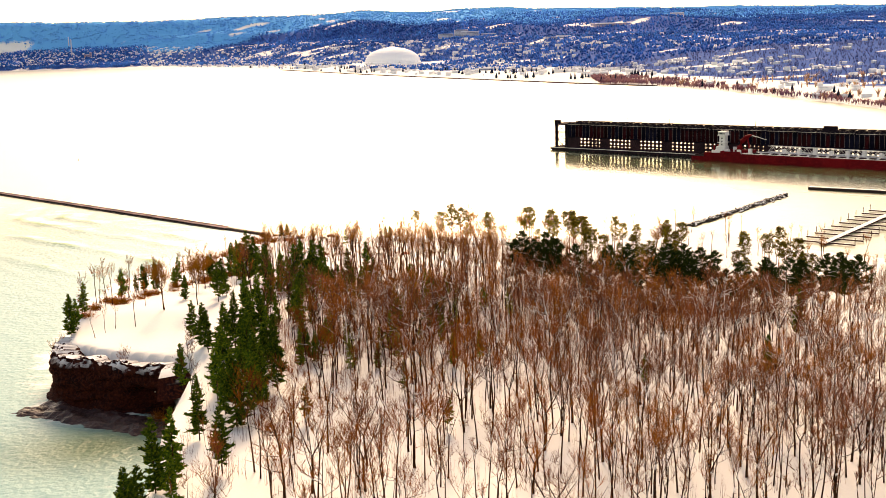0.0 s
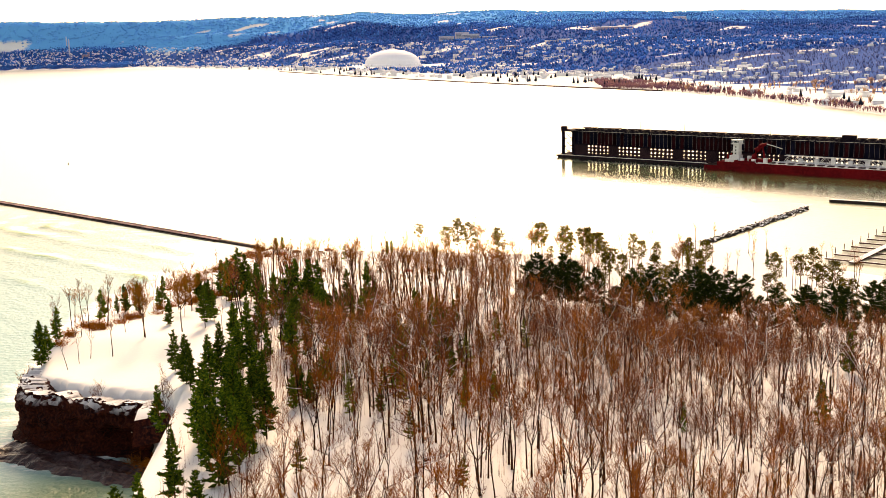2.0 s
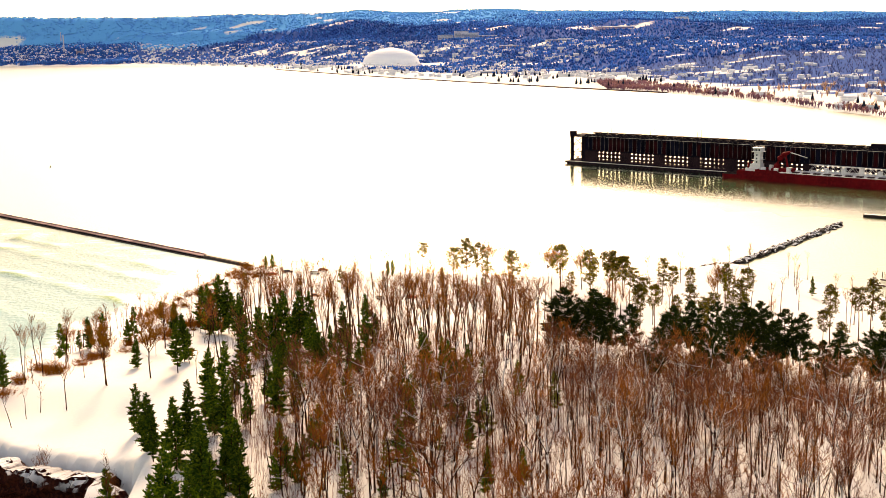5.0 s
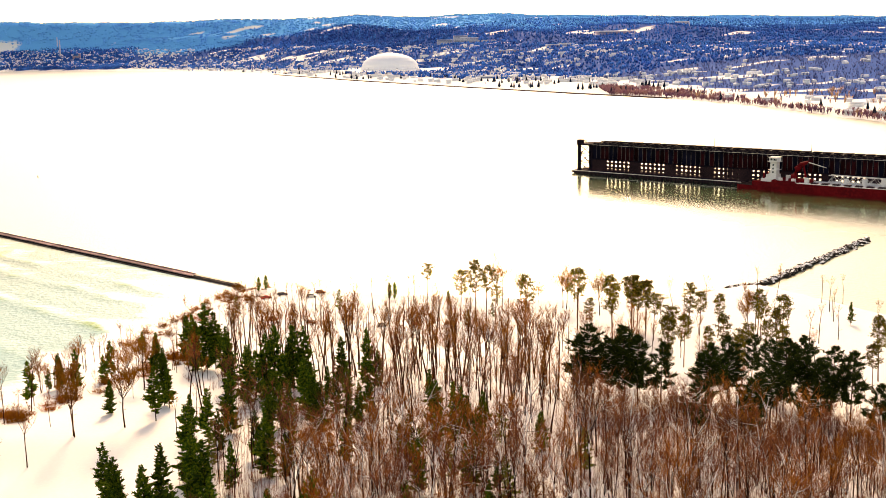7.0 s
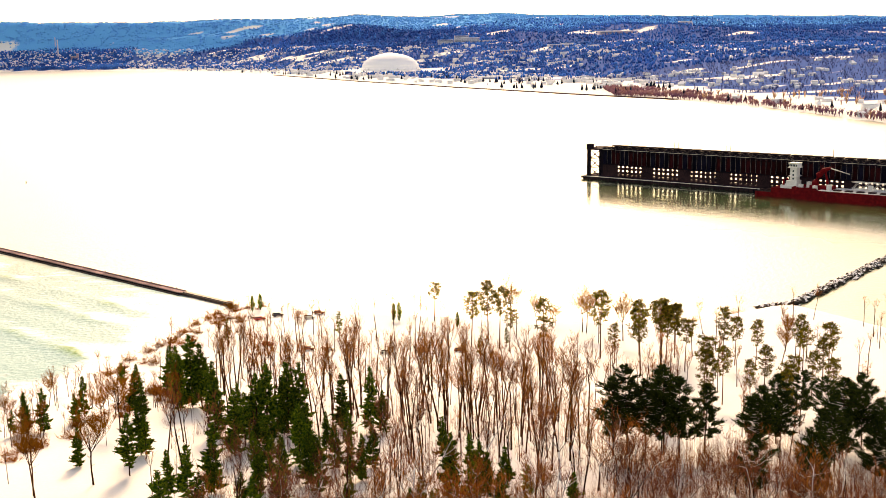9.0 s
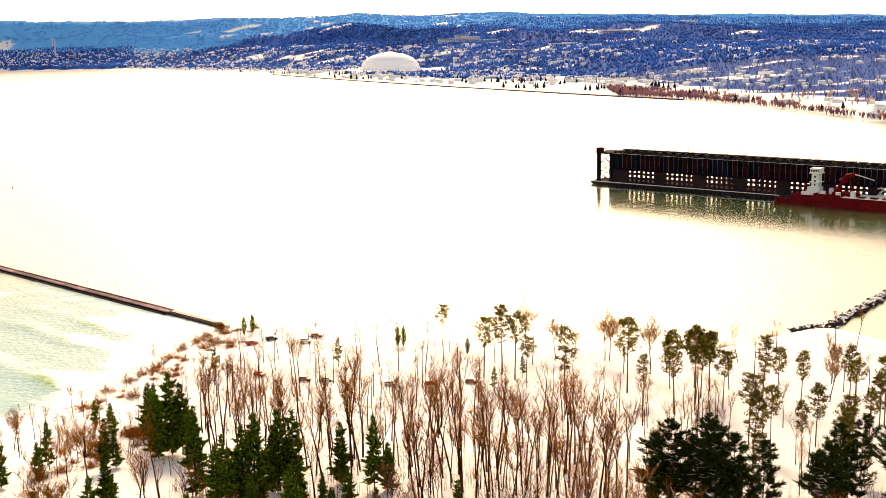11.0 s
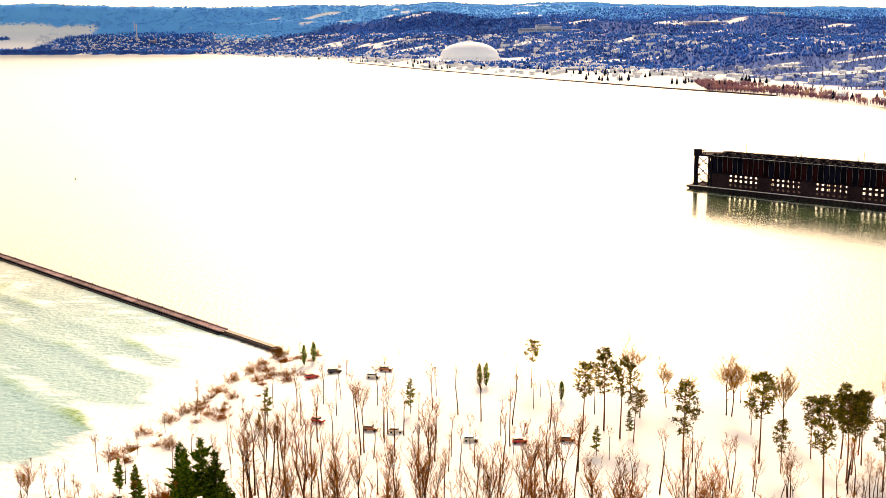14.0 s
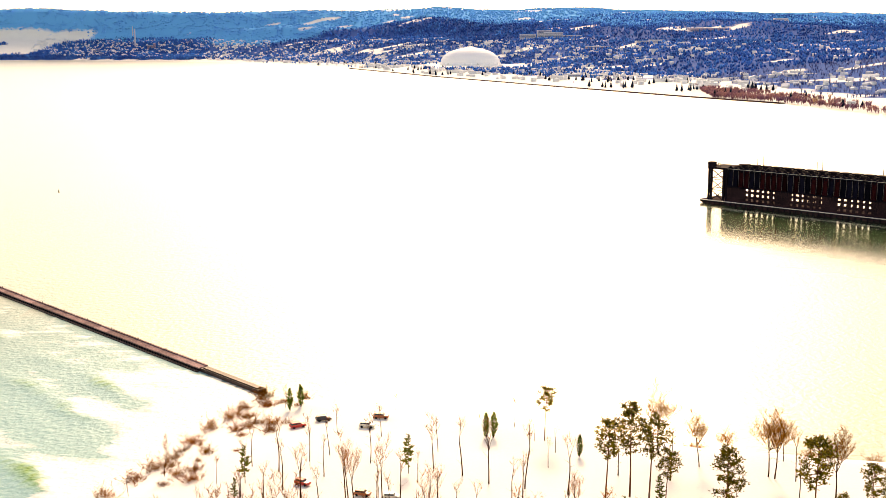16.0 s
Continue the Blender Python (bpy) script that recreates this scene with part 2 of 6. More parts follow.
    rp.inputs["Detail"].default_value = 5
    l.new(co.outputs["Object"], rp.inputs["Vector"])
    bp = n.new("ShaderNodeBump")
    l.new(eased(0.9, 0.34), bp.inputs["Strength"])
    bp.inputs["Distance"].default_value = 0.6
    l.new(rp.outputs["Fac"], bp.inputs["Height"])
    l.new(bp.outputs[0], b.inputs["Normal"])
    return m


M_WATER = water_material()


# ---------------------------------------------------------------- mesh tools
class Shape:
    """Collects vertices and faces of one mesh."""

    def __init__(self):
        self.v, self.f = [], []

    def box(self, lo, hi, m=None):
        k = len(self.v)
        for z in (lo[2], hi[2]):
            for x, y in ((lo[0], lo[1]), (hi[0], lo[1]), (hi[0], hi[1]), (lo[0], hi[1])):
                p = Vector((x, y, z))
                self.v.append(tuple(m @ p) if m else (x, y, z))
        self.f += [tuple(k + i for i in q) for q in ((3, 2, 1, 0), (4, 5, 6, 7), (0, 1, 5, 4), (1, 2, 6, 5), (2, 3, 7, 6), (3, 0, 4, 7))]

    def tube(self, pts, radii, n=5, cap=True):
        """A tapered, bent stem through pts."""
        pts = [Vector(p) for p in pts]
        k0 = len(self.v)
        for i, p in enumerate(pts):
            d = (pts[min(i + 1, len(pts) - 1)] - pts[max(i - 1, 0)]).normalized()
            a = d.orthogonal().normalized() if abs(d.z) < 0.95 else d.cross(Vector((0, 1, 0))).normalized()
            b = d.cross(a)
            r = radii[i]
            for j in range(n):
                w = 2 * math.pi * j / n
                self.v.append(tuple(p + a * (r * math.cos(w)) + b * (r * math.sin(w))))
        for i in range(len(pts) - 1):
            for j in range(n):
                q = k0 + i * n
                self.f.append((q + j, q + (j + 1) % n, q + n + (j + 1) % n, q + n + j))
        if cap:
            self.f.append(tuple(k0 + (len(pts) - 1) * n + j for j in range(n)))

    def spike(self, p, q, r, n=3):
        """A thin cone from p to q."""
        p, q = Vector(p), Vector(q)
        d = (q - p).normalized()
        a = d.orthogonal().normalized()
        b = d.cross(a)
        k = len(self.v)
        for j in range(n):
            w = 2 * math.pi * j / n
            self.v.append(tuple(p + a * (r * math.cos(w)) + b * (r * math.sin(w))))
        self.v.append(tuple(q))
        for j in range(n):
            self.f.append((k + j, k + (j + 1) % n, k + n))

    def mesh(self, name, material, smooth=False):
        me = bpy.data.meshes.new(name)
        me.from_pydata(self.v, [], self.f)
        me.materials.append(material)
        if smooth:
            me.polygons.foreach_set("use_smooth", [True] * len(me.polygons))
        me.update()
        return me


def part(name, shape, material, parent, label="", smooth=False):
    """One mesh object under a thing or under a part."""
    me = shape if isinstance(shape, bpy.types.Mesh) else shape.mesh(name, material, smooth)
    ob = new(name, me)
    ob.parent = parent
    if label:
        ob["label"] = label
    return ob


def thing(name, m, label, category, group="", kind=""):
    ob = new(name)
    ob.matrix_basis = m
    ob.empty_display_size = 0.5
    return tagged(ob, label, category, group, kind)


def solo(name, shape, material, label, category, m=None, kind="", smooth=False, group=""):
    ob = new(name, shape.mesh(name, material, smooth))
    if m:
        ob.matrix_basis = m
    return tagged(ob, label, category, group, kind)


def sstep(a, b, x):
    u = np.clip((x - a) / (b - a), 0, 1)
    return u * u * (3 - 2 * u)


def wav(x, y, s):
    """Cheap smooth relief from a few sines, for arrays; about -1 to 1."""
    return (np.sin(x / s + 1.3) * np.cos(y / s * 1.17 + 0.4) + 0.6 * np.sin(x / s * 2.1 + y / s * 1.3 + 2.0)
            + 0.4 * np.cos(x / s * 3.7 - y / s * 2.9)) / 2


# ---------------------------------------------------------------- the lie of the land
COAST = np.array([(-30, -300), (-36, 120), (-42, 190), (-47, 245), (-48, 284), (-58, 291), (-66, 295.5), (-79, 302), (-84, 311), (-86, 335), (-87, 385),
                  (-89, 430), (-80, 462), (-67, 495), (-62, 517), (-53, 541), (-45, 561), (-34, 557), (8, 541), (56, 519), (100, 506),
                  (140, 527), (157, 522), (170, 494), (190, 450), (230, 400), (330, 330), (420, 200), (480, -300)], float)


def inland(x, y):
    """Signed distance to the coast of the headland, positive on land (arrays)."""
    best = np.full(x.shape, 1e9)
    inside = np.zeros(x.shape, bool)
    for a, b in zip(COAST, np.roll(COAST, -1, axis=0)):
        d = b - a
        u = np.clip(((x - a[0]) * d[0] + (y - a[1]) * d[1]) / (d @ d), 0, 1)
        best = np.minimum(best, np.hypot(x - a[0] - u * d[0], y - a[1] - u * d[1]))
        cross = ((a[1] > y) != (b[1] > y)) & (x < (b[0] - a[0]) * (y - a[1]) / (b[1] - a[1] + 1e-12) + a[0])
        inside ^= cross
    return np.where(inside, best, -best)


SHORE = np.array([(-2600, 4330), (-1250, 4330), (-900, 4220), (-651, 4010), (-400, 3700), (-212, 3364), (11, 2779), (193, 2373), (362, 2018),
                  (470, 1818), (525, 1601), (546, 1377), (556, 1189), (600, 950), (700, 500), (900, 0), (1100, -300)], float)
RIDGE_A = (-0.43, -0.315, -0.217, -0.119, -0.021, 0.003, 0.069, 0.119, 0.165, 0.229, 0.297, 0.369, 0.453, 0.62)
RIDGE_Z = (178, 181, 172, 170, 178, 186, 174, 181, 172, 168, 160, 156, 150, 150)


def shore_y(x):
    """Northing of the far shore at easting x, for the part that faces the headland."""
    o = np.argsort(SHORE[:, 0])
    return np.interp(x, SHORE[o, 0], SHORE[o, 1])


def land(x, y):
    """Height of the ground (arrays)."""
    sd = inland(x, y)
    top = 16 - 11.5 * sstep(320, 480, y) - 2.0 * sstep(490, 540, y) + (0.2 + 0.5 * sstep(-45, -25, x)) * wav(x, y, 17)
    top = top - (top - 5.0) * 0.9 * sstep(58, 105, x) * sstep(295, 350, y)      # the east side falls to the harbour
    top = top - 3.0 * sstep(-40, -52, x) * sstep(345, 325, y)
    run = 2.5 + 13 * sstep(335, 430, y)
    back = 6.5 * sstep(320, 309, y) * sstep(-38, -46, x)     # room for the rock face and its cave
    near = np.where(sd > 0, top * sstep(0, 1, (sd - back) / run) - 0.2, np.maximum(-4, -0.2 + sd * 0.25))
    sy = shore_y(x)
    d = y - sy
    u = d / np.maximum(4650 - sy, 200)
    ridge = np.interp(x / np.maximum(y, 1), RIDGE_A, RIDGE_Z)
    bank = 30 * sstep(-600, -1500, x)          # far west raised to fit the camera's view; snow slope stands in for lake
    far = (-1.5 + 4 * sstep(0, 30, d) + 5 * sstep(0.03, 0.12, u) + bank * sstep(0, 140, d)
           + (62 - bank) * sstep(0.3, 0.75, u) + (ridge - 72) * sstep(0.72, 1.0, u)
           + (20 + 16 * wav(x, y * 0.2, 260)) * np.exp(-((u - 0.80 - 0.04 * wav(x, x * 0.3, 190)) / 0.045) ** 2)
           + 5 * wav(x, y, 160) * sstep(0.25, 0.6, u) + 3 * wav(x, y, 61) * sstep(0.5, 0.8, u))
    far = np.where(y > 4650, far - (y - 4650) * 0.12, far)
    flat = sstep(330, 140, np.hypot(x - 104, y - 3373))
    far = far * (1 - flat) + 8.0 * flat
    far = np.where(d > 0, far, np.maximum(-4, d * 0.1 - 1.5))
    return np.where(y < 640, np.maximum(near, np.where(d > 0, far, -5)), far)


def height(x, y):
    return float(land(np.array([float(x)]), np.array([float(y)]))[0])


def axis(*runs):
    out = []
    for a, b, s in runs:
        out += list(np.arange(a, b, s))
    return np.array(out + [runs[-1][1]], float)


def sheet(name, xs, ys, zf, material, smooth=True):
    X, Y = np.meshgrid(xs, ys)
    Z = zf(X.ravel(), Y.ravel())
    co = np.column_stack([X.ravel(), Y.ravel(), Z])
    nx, ny = len(xs), len(ys)
    i = (np.arange(ny - 1)[:, None] * nx + np.arange(nx - 1)[None, :]).ravel()
    faces = np.column_stack([i, i + 1, i + 1 + nx, i + nx])
    me = bpy.data.meshes.new(name)
    me.vertices.add(len(co))
    me.vertices.foreach_set("co", co.ravel())
    me.loops.add(faces.size)
    me.loops.foreach_set("vertex_index", faces.ravel().astype(np.int32))
    me.polygons.add(len(faces))
    me.polygons.foreach_set("loop_start", np.arange(0, faces.size, 4, dtype=np.int32))
    me.polygons.foreach_set("use_smooth", np.full(len(faces), smooth))
    me.materials.append(material)
    me.update(calc_edges=True)
    me.validate()
    return new(name, me), co


def scrub(x, y):
    """Share of undergrowth, coloured haze blue, on the far land (arrays): wooded hills and town slopes, open fields
    left white.
    """
    sy = shore_y(x)
    d = y - sy
    u = d / np.maximum(4650 - sy, 200)
    field = wav(x, y * 2.4, 120) + 0.7 * wav(x * 1.7 + 90, y, 47)
    hill = sstep(0.66, 0.76, u) * sstep(1.35, 1.0, field)
    town = sstep(40, 260, d + 250 * sstep(-150, -260, x)) * sstep(0.06, 0.16, u) * sstep(0.25, -0.05, field - 1.9 * sstep(0.10, 0.3, u) * sstep(-300, 300, x) - 0.9 * sstep(-200, -500, x))
    out = np.maximum(hill, town * 0.95)
    strip = wav(x * 0.45 + 40, y * 1.5, 62) + 0.5 * wav(x * 0.6 + 17, y * 1.4, 34)          # fields, roads and yards
    low = 1.15 * sstep(0.34, 0.10, u) * sstep(150, 450, x)
    out = out * (1 - sstep(0.50, 0.60, strip + low - 0.2 * sstep(0.72, 0.85, u)))
    for ca, cu, wa, wu in CLEARINGS:
        out = out * (1 - np.exp(-((x / np.maximum(y, 1) - ca) / wa) ** 2 - ((u - cu) / wu) ** 2))
    out = out * (1 - sstep(215, 140, np.hypot(x - 104, (y - 3290) * 0.8)))
    a = x / np.maximum(y - 150, 1)                # the western point, laid out to fit the view: wooded shore, white slope for the lake, then hills
    z = land(x, y)
    lim = 100 - 34 * sstep(-0.272, -0.295, a) - 46 * sstep(-0.295, -0.34, a) + 5 * wav(x, y, 60)
    point = sstep(1.5, 5, z) * sstep(lim + 5, lim - 5, z) * sstep(0.9, 0.5, wav(x * 0.7, y * 2, 40)) + sstep(91, 97, z)
    point = np.maximum(point, np.exp(-((a + 0.357) / 0.007) ** 2 - ((z - 54) / 6) ** 2))
    west = sstep(-0.185, -0.22, a)
    out = out * (1 - west) + np.clip(point, 0, 1) * west
    out = out * (1 - sstep(520, 360, d) * sstep(320, 420, x))
    out = out * (1 - sstep(1300, 500, d) * sstep(320, 420, x) * sstep(-0.3, 0.1, wav(x * 0.6, y * 1.8, 70)))
    return np.where(y > 1100, out, 0.0)


CLEARINGS = ((-0.034, 0.88, 0.006, 0.012), (-0.020, 0.90, 0.008, 0.012), (-0.011, 0.86, 0.006, 0.010), (-0.028, 0.93, 0.005, 0.010), (-0.129, 0.86, 0.008, 0.02), (-0.10, 0.80, 0.012, 0.012),
             (-0.07, 0.84, 0.010, 0.012), (0.035, 0.84, 0.010, 0.012), (0.075, 0.9, 0.008, 0.012), (0.19, 0.78, 0.02, 0.008), (0.245, 0.80, 0.012, 0.008),
             (0.30, 0.82, 0.018, 0.010), (0.35, 0.66, 0.015, 0.008), (-0.36, 0.45, 0.035, 0.05), (0.21, 0.60, 0.02, 0.008))


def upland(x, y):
    """1 on the farther hills, whose colour holds a paler haze, 0 on the near slopes (arrays)."""
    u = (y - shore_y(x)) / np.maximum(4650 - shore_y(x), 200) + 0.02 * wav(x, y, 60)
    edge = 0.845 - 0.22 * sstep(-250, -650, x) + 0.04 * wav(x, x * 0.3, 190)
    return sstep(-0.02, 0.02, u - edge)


def ground_material():
    """Snow, with winter scrub where the woods stand, its colour tinted with distance haze."""
    m = mat("snow_ground", (0.86, 0.84, 0.80), (0.83, 0.81, 0.77), (0.88, 0.86, 0.82), 0.9, 0.05, 1.5, 0.15, 0.1)
    n, l = m.node_tree.nodes, m.node_tree.links
    pb = n["Principled BSDF"]
    src = pb.inputs["Base Color"].links[0].from_socket
    at = n.new("ShaderNodeAttribute")
    at.attribute_name = "scrub"
    no = n.new("ShaderNodeTexNoise")
    no.inputs["Scale"].default_value = 0.035
    no.inputs["Detail"].default_value = 7
    no.inputs["Roughness"].default_value = 0.7
    co = n.new("ShaderNodeTexCoord")
    l.new(co.outputs["Object"], no.inputs["Vector"])
    ma = n.new("ShaderNodeMath")
    ma.operation = "ADD"
    l.new(at.outputs["Fac"], ma.inputs[0])
    l.new(no.outputs["Fac"], ma.inputs[1])
    mr = n.new("ShaderNodeMapRange")
    mr.inputs[1].default_value, mr.inputs[2].default_value = 0.82, 1.12
    l.new(ma.outputs[0], mr.inputs[0])
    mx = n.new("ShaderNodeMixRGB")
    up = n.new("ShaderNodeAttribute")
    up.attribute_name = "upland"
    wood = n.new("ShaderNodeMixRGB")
    # Both wood colours include blue distance haze, paler on the uplands.
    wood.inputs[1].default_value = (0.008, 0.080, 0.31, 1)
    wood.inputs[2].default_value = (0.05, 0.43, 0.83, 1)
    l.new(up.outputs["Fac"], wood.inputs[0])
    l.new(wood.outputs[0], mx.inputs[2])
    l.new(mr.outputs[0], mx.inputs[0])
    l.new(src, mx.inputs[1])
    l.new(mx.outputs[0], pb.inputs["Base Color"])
    return m


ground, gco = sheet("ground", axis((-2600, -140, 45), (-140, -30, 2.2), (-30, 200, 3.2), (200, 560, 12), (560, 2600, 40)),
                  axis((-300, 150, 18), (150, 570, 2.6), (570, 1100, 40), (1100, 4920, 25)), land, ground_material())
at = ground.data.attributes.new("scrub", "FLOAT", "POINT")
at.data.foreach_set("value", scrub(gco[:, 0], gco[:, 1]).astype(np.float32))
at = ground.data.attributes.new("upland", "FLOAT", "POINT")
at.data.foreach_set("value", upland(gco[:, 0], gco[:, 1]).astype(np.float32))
tagged(ground, "snow-covered ground of headland, town and far hills", "ground", kind="structure")


def surf(x, y):
    """How much foam the water carries (arrays): breaker lines and wash in front of the beach and the cliff."""
    sd = -inland(x, y)
    west = (x < -0.93 * (y - 558) - 48) | (y < 500)
    beach = sstep(26, 4, sd) * (0.2 + 0.35 * sstep(300, 360, y))
    w = -0.733 * (x + 67) - 0.68 * (y - 579.5) + 5 * wav(x, y, 41) + 2 * wav(x, y, 13)     # distance from the pier, wavering
    sets = np.zeros_like(x)
    for off, wide, amt in WAVES:
        sets += 1.5 * amt * np.exp(-((w - off + 6) / (wide * 2.2)) ** 2) * (0.6 + 0.5 * wav(x + off * 9, y, 27))
    wash = 0.30 * sstep(46, 12, np.hypot(x + 58, (y - 552) * 0.8)) + 0.34 * sstep(24, 8, w) * sstep(-2, 4, w)
    wash = wash - 0.10 * np.exp(-np.hypot((x + 64) / 24, (y - 270) / 14) ** 2) + 0.26 * np.exp(-((np.hypot((x + 70) * 0.55, y - 290 + 0.55 * (x + 70)) - 5) / 9) ** 2) * (0.75 + 0.5 * wav(x, y, 5))
    base = 0.13 * sstep(300, 60, sd)
    return np.where(west & (y < 900) & (x < 0), np.clip(base + beach + sets + wash, 0, 0.7), 0.0)


WAVES = ((29, 2.6, 0.34), (47, 2.6, 0.36), (74, 2.6, 0.30), (104, 2.4, 0.26), (140, 2.4, 0.22))


def swell(x, y):
    sd = -inland(x, y)
    w = -0.733 * (x + 67) - 0.68 * (y - 579.5) + 5 * wav(x, y, 41) + 2 * wav(x, y, 13)
    z = np.zeros_like(x)
    for off, wide, amt in WAVES:
        z += 3.3 * amt * np.exp(-((w - off) / wide) ** 2) * np.clip(0.35 + 0.8 * wav(x + off * 9, y, 27), 0, 1)
    z += 0.18 * wav(x, y, 3.1) + 0.12 * wav(y, x, 1.7)
    west = (x < -0.93 * (y - 558) - 52) & (x < -20) & (y < 900)
    return np.where(west, z * sstep(2, 20, sd) * sstep(300, 190, sd), 0.0)


water, wco = sheet("water", axis((-2600, -300, 100), (-300, -30, 2.3), (-30, 450, 24), (450, 2600, 120)),
                   axis((-300, 160, 40), (160, 640, 2.3), (640, 960, 20), (960, 4700, 120)), swell, M_WATER)
at = water.data.attributes.new("surf", "FLOAT", "POINT")
at.data.foreach_set("value", surf(wco[:, 0], wco[:, 1]).astype(np.float32))
west_side = (wco[:, 0] < -0.93 * (wco[:, 1] - 558) - 48) & (wco[:, 0] < -20) & (wco[:, 1] > -290)
chop = (wco[:, 0] < -0.93 * (wco[:, 1] - 558) - 48) & (wco[:, 0] < -20)
at = water.data.attributes.new("choppy", "FLOAT", "POINT")
at.data.foreach_set("value", np.where(chop, sstep(260, 60, -inland(wco[:, 0], wco[:, 1])), 0).astype(np.float32))
dx, dy = wco[:, 0] - 164, wco[:, 1] - 897
along, across = dx * math.cos(radians(44.15)) - dy * math.sin(radians(44.15)), dx * math.sin(radians(44.15)) + dy * math.cos(radians(44.15))
at = water.data.attributes.new("calm", "FLOAT", "POINT")      # smoother water, sized to hold the dock's reflection in the camera's view
at.data.foreach_set("value", (sstep(-80, -20, along) * sstep(-140, -62, across) * sstep(80, 30, across)).astype(np.float32))
at = water.data.attributes.new("crest", "FLOAT", "POINT")
at.data.foreach_set("value", sstep(0.35, 0.95, wco[:, 2]).astype(np.float32))
# Body colour is also darkened off the cliff, painting in its reflection.
at = water.data.attributes.new("shallow", "FLOAT", "POINT")
at.data.foreach_set("value", np.where(west_side, sstep(230, 40, -inland(wco[:, 0], wco[:, 1])) * (1 - 0.9 * np.exp(-np.hypot((wco[:, 0] + 64) / 26, (wco[:, 1] - 268) / 18) ** 2)), 0).astype(np.float32))
tagged(water, "bright rippled lake water with breakers along the beach", "water", kind="structure")

# ---------------------------------------------------------------- trees
def stem_points(p, d, length, n, bend, rng, lift=0.0):
    pts = [Vector(p)]
    d = Vector(d).normalized()
    for i in range(n):
        d = (d + Vector((rng.uniform(-bend, bend), rng.uniform(-bend, bend), rng.uniform(-bend, bend) * 0.5 + lift))).normalized()
        pts.append(pts[-1] + d * (length / n))
    return pts


def bare_tree(seed, tall=18.0, fork=0.45, spread=0.5, limbs=12, twigs=8, low=0.4, flat=0.0, stout=1.0, coarse=1.0, heads=0):
    """Leafless hardwood: stem with leaders (trunk) and a haze of fine branches (crown)."""
    rng = random.Random(seed)
    wood, fine = Shape(), Shape()
    r0 = (0.0066 * tall + 0.02) * stout
    lean = (rng.uniform(-0.06, 0.06), rng.uniform(-0.06, 0.06), 1)
    stem = stem_points((0, 0, -0.6), lean, tall * fork + 0.6, 4, 0.075, rng)
    wood.tube(stem, [r0 * 1.25, r0, r0 * 0.9, r0 * 0.82, r0 * 0.75], 5)
    leaders = []
    k = heads or rng.choice((1, 2, 2, 3))
    a0 = rng.uniform(0, 6.28)
    for i in range(k):
        a = a0 + i * 6.28 / k
        tilt = spread * (rng.uniform(0.35, 0.75) if not heads else (i + 0.5) / k * 1.5) if k > 1 else 0.08
        pts = stem_points(stem[-1], (math.cos(a) * tilt, math.sin(a) * tilt, 1), tall * (1 - fork) * rng.uniform(0.85, 1.0) * (1 - 0.12 * i if heads else 1), 5, 0.13, rng, 0.08)
        rr = r0 * (0.72 if k == 1 else 0.55)
        wood.tube(pts, [rr * (1 - 0.17 * j) for j in range(6)], 4)
        leaders.append((pts, rr))
    n_limb = limbs // k + 1
    for pts, rr in leaders:
        for i in range(n_limb):
            u = rng.uniform(0.02, 0.92)
            j = int(u * 5)
            p = pts[j].lerp(pts[j + 1], u * 5 - j)
            a = rng.uniform(0, 6.28)
            ln = tall * rng.uniform(0.16, 0.29) * (1.15 - 0.6 * u)
            lp = stem_points(p, (math.cos(a) * (0.6 + flat), math.sin(a) * (0.6 + flat), rng.uniform(0.7, 1.5) * (1 - 0.5 * flat)), ln * (1 + 0.5 * flat), 3, 0.2 + 0.15 * flat, rng, 0.12)
            r = rr * 0.45
            wood.tube(lp, [r, r * 0.75, r * 0.5, r * 0.25], 3, False)
            for q in range(twigs):
                w = rng.uniform(0.25, 1.0) * 3
                jj = min(int(w), 2)
                b = lp[jj].lerp(lp[jj + 1], w - jj)
                a2 = rng.uniform(0, 6.28)
                e = b + Vector((math.cos(a2) * 0.7, math.sin(a2) * 0.7, rng.uniform(0.5, 1.7))).normalized() * ln * rng.uniform(0.35, 0.7)
                fine.spike(b, e, 0.034 * coarse)
                for z in range(2 + q % 2):
                    s0 = b.lerp(e, rng.uniform(0.2, 0.9))
                    a3 = rng.uniform(0, 6.28)
                    fine.spike(s0, s0 + Vector((math.cos(a3) * 0.8, math.sin(a3) * 0.8, rng.uniform(0.5, 1.9))).normalized() * ln * rng.uniform(0.22, 0.5), 0.021 * coarse)
    for i in range(3):                          # dead lower branches
        z = rng.uniform(low * 0.5, fork) * tall
        a = rng.uniform(0, 6.28)
        b = Vector((stem[0].x, stem[0].y, 0)).lerp(stem[-1], z / (tall * fork))
        fine.spike(b, b + Vector((math.cos(a), math.sin(a), 0.5)) * rng.uniform(0.8, 2.0), 0.05)
    return wood, fine


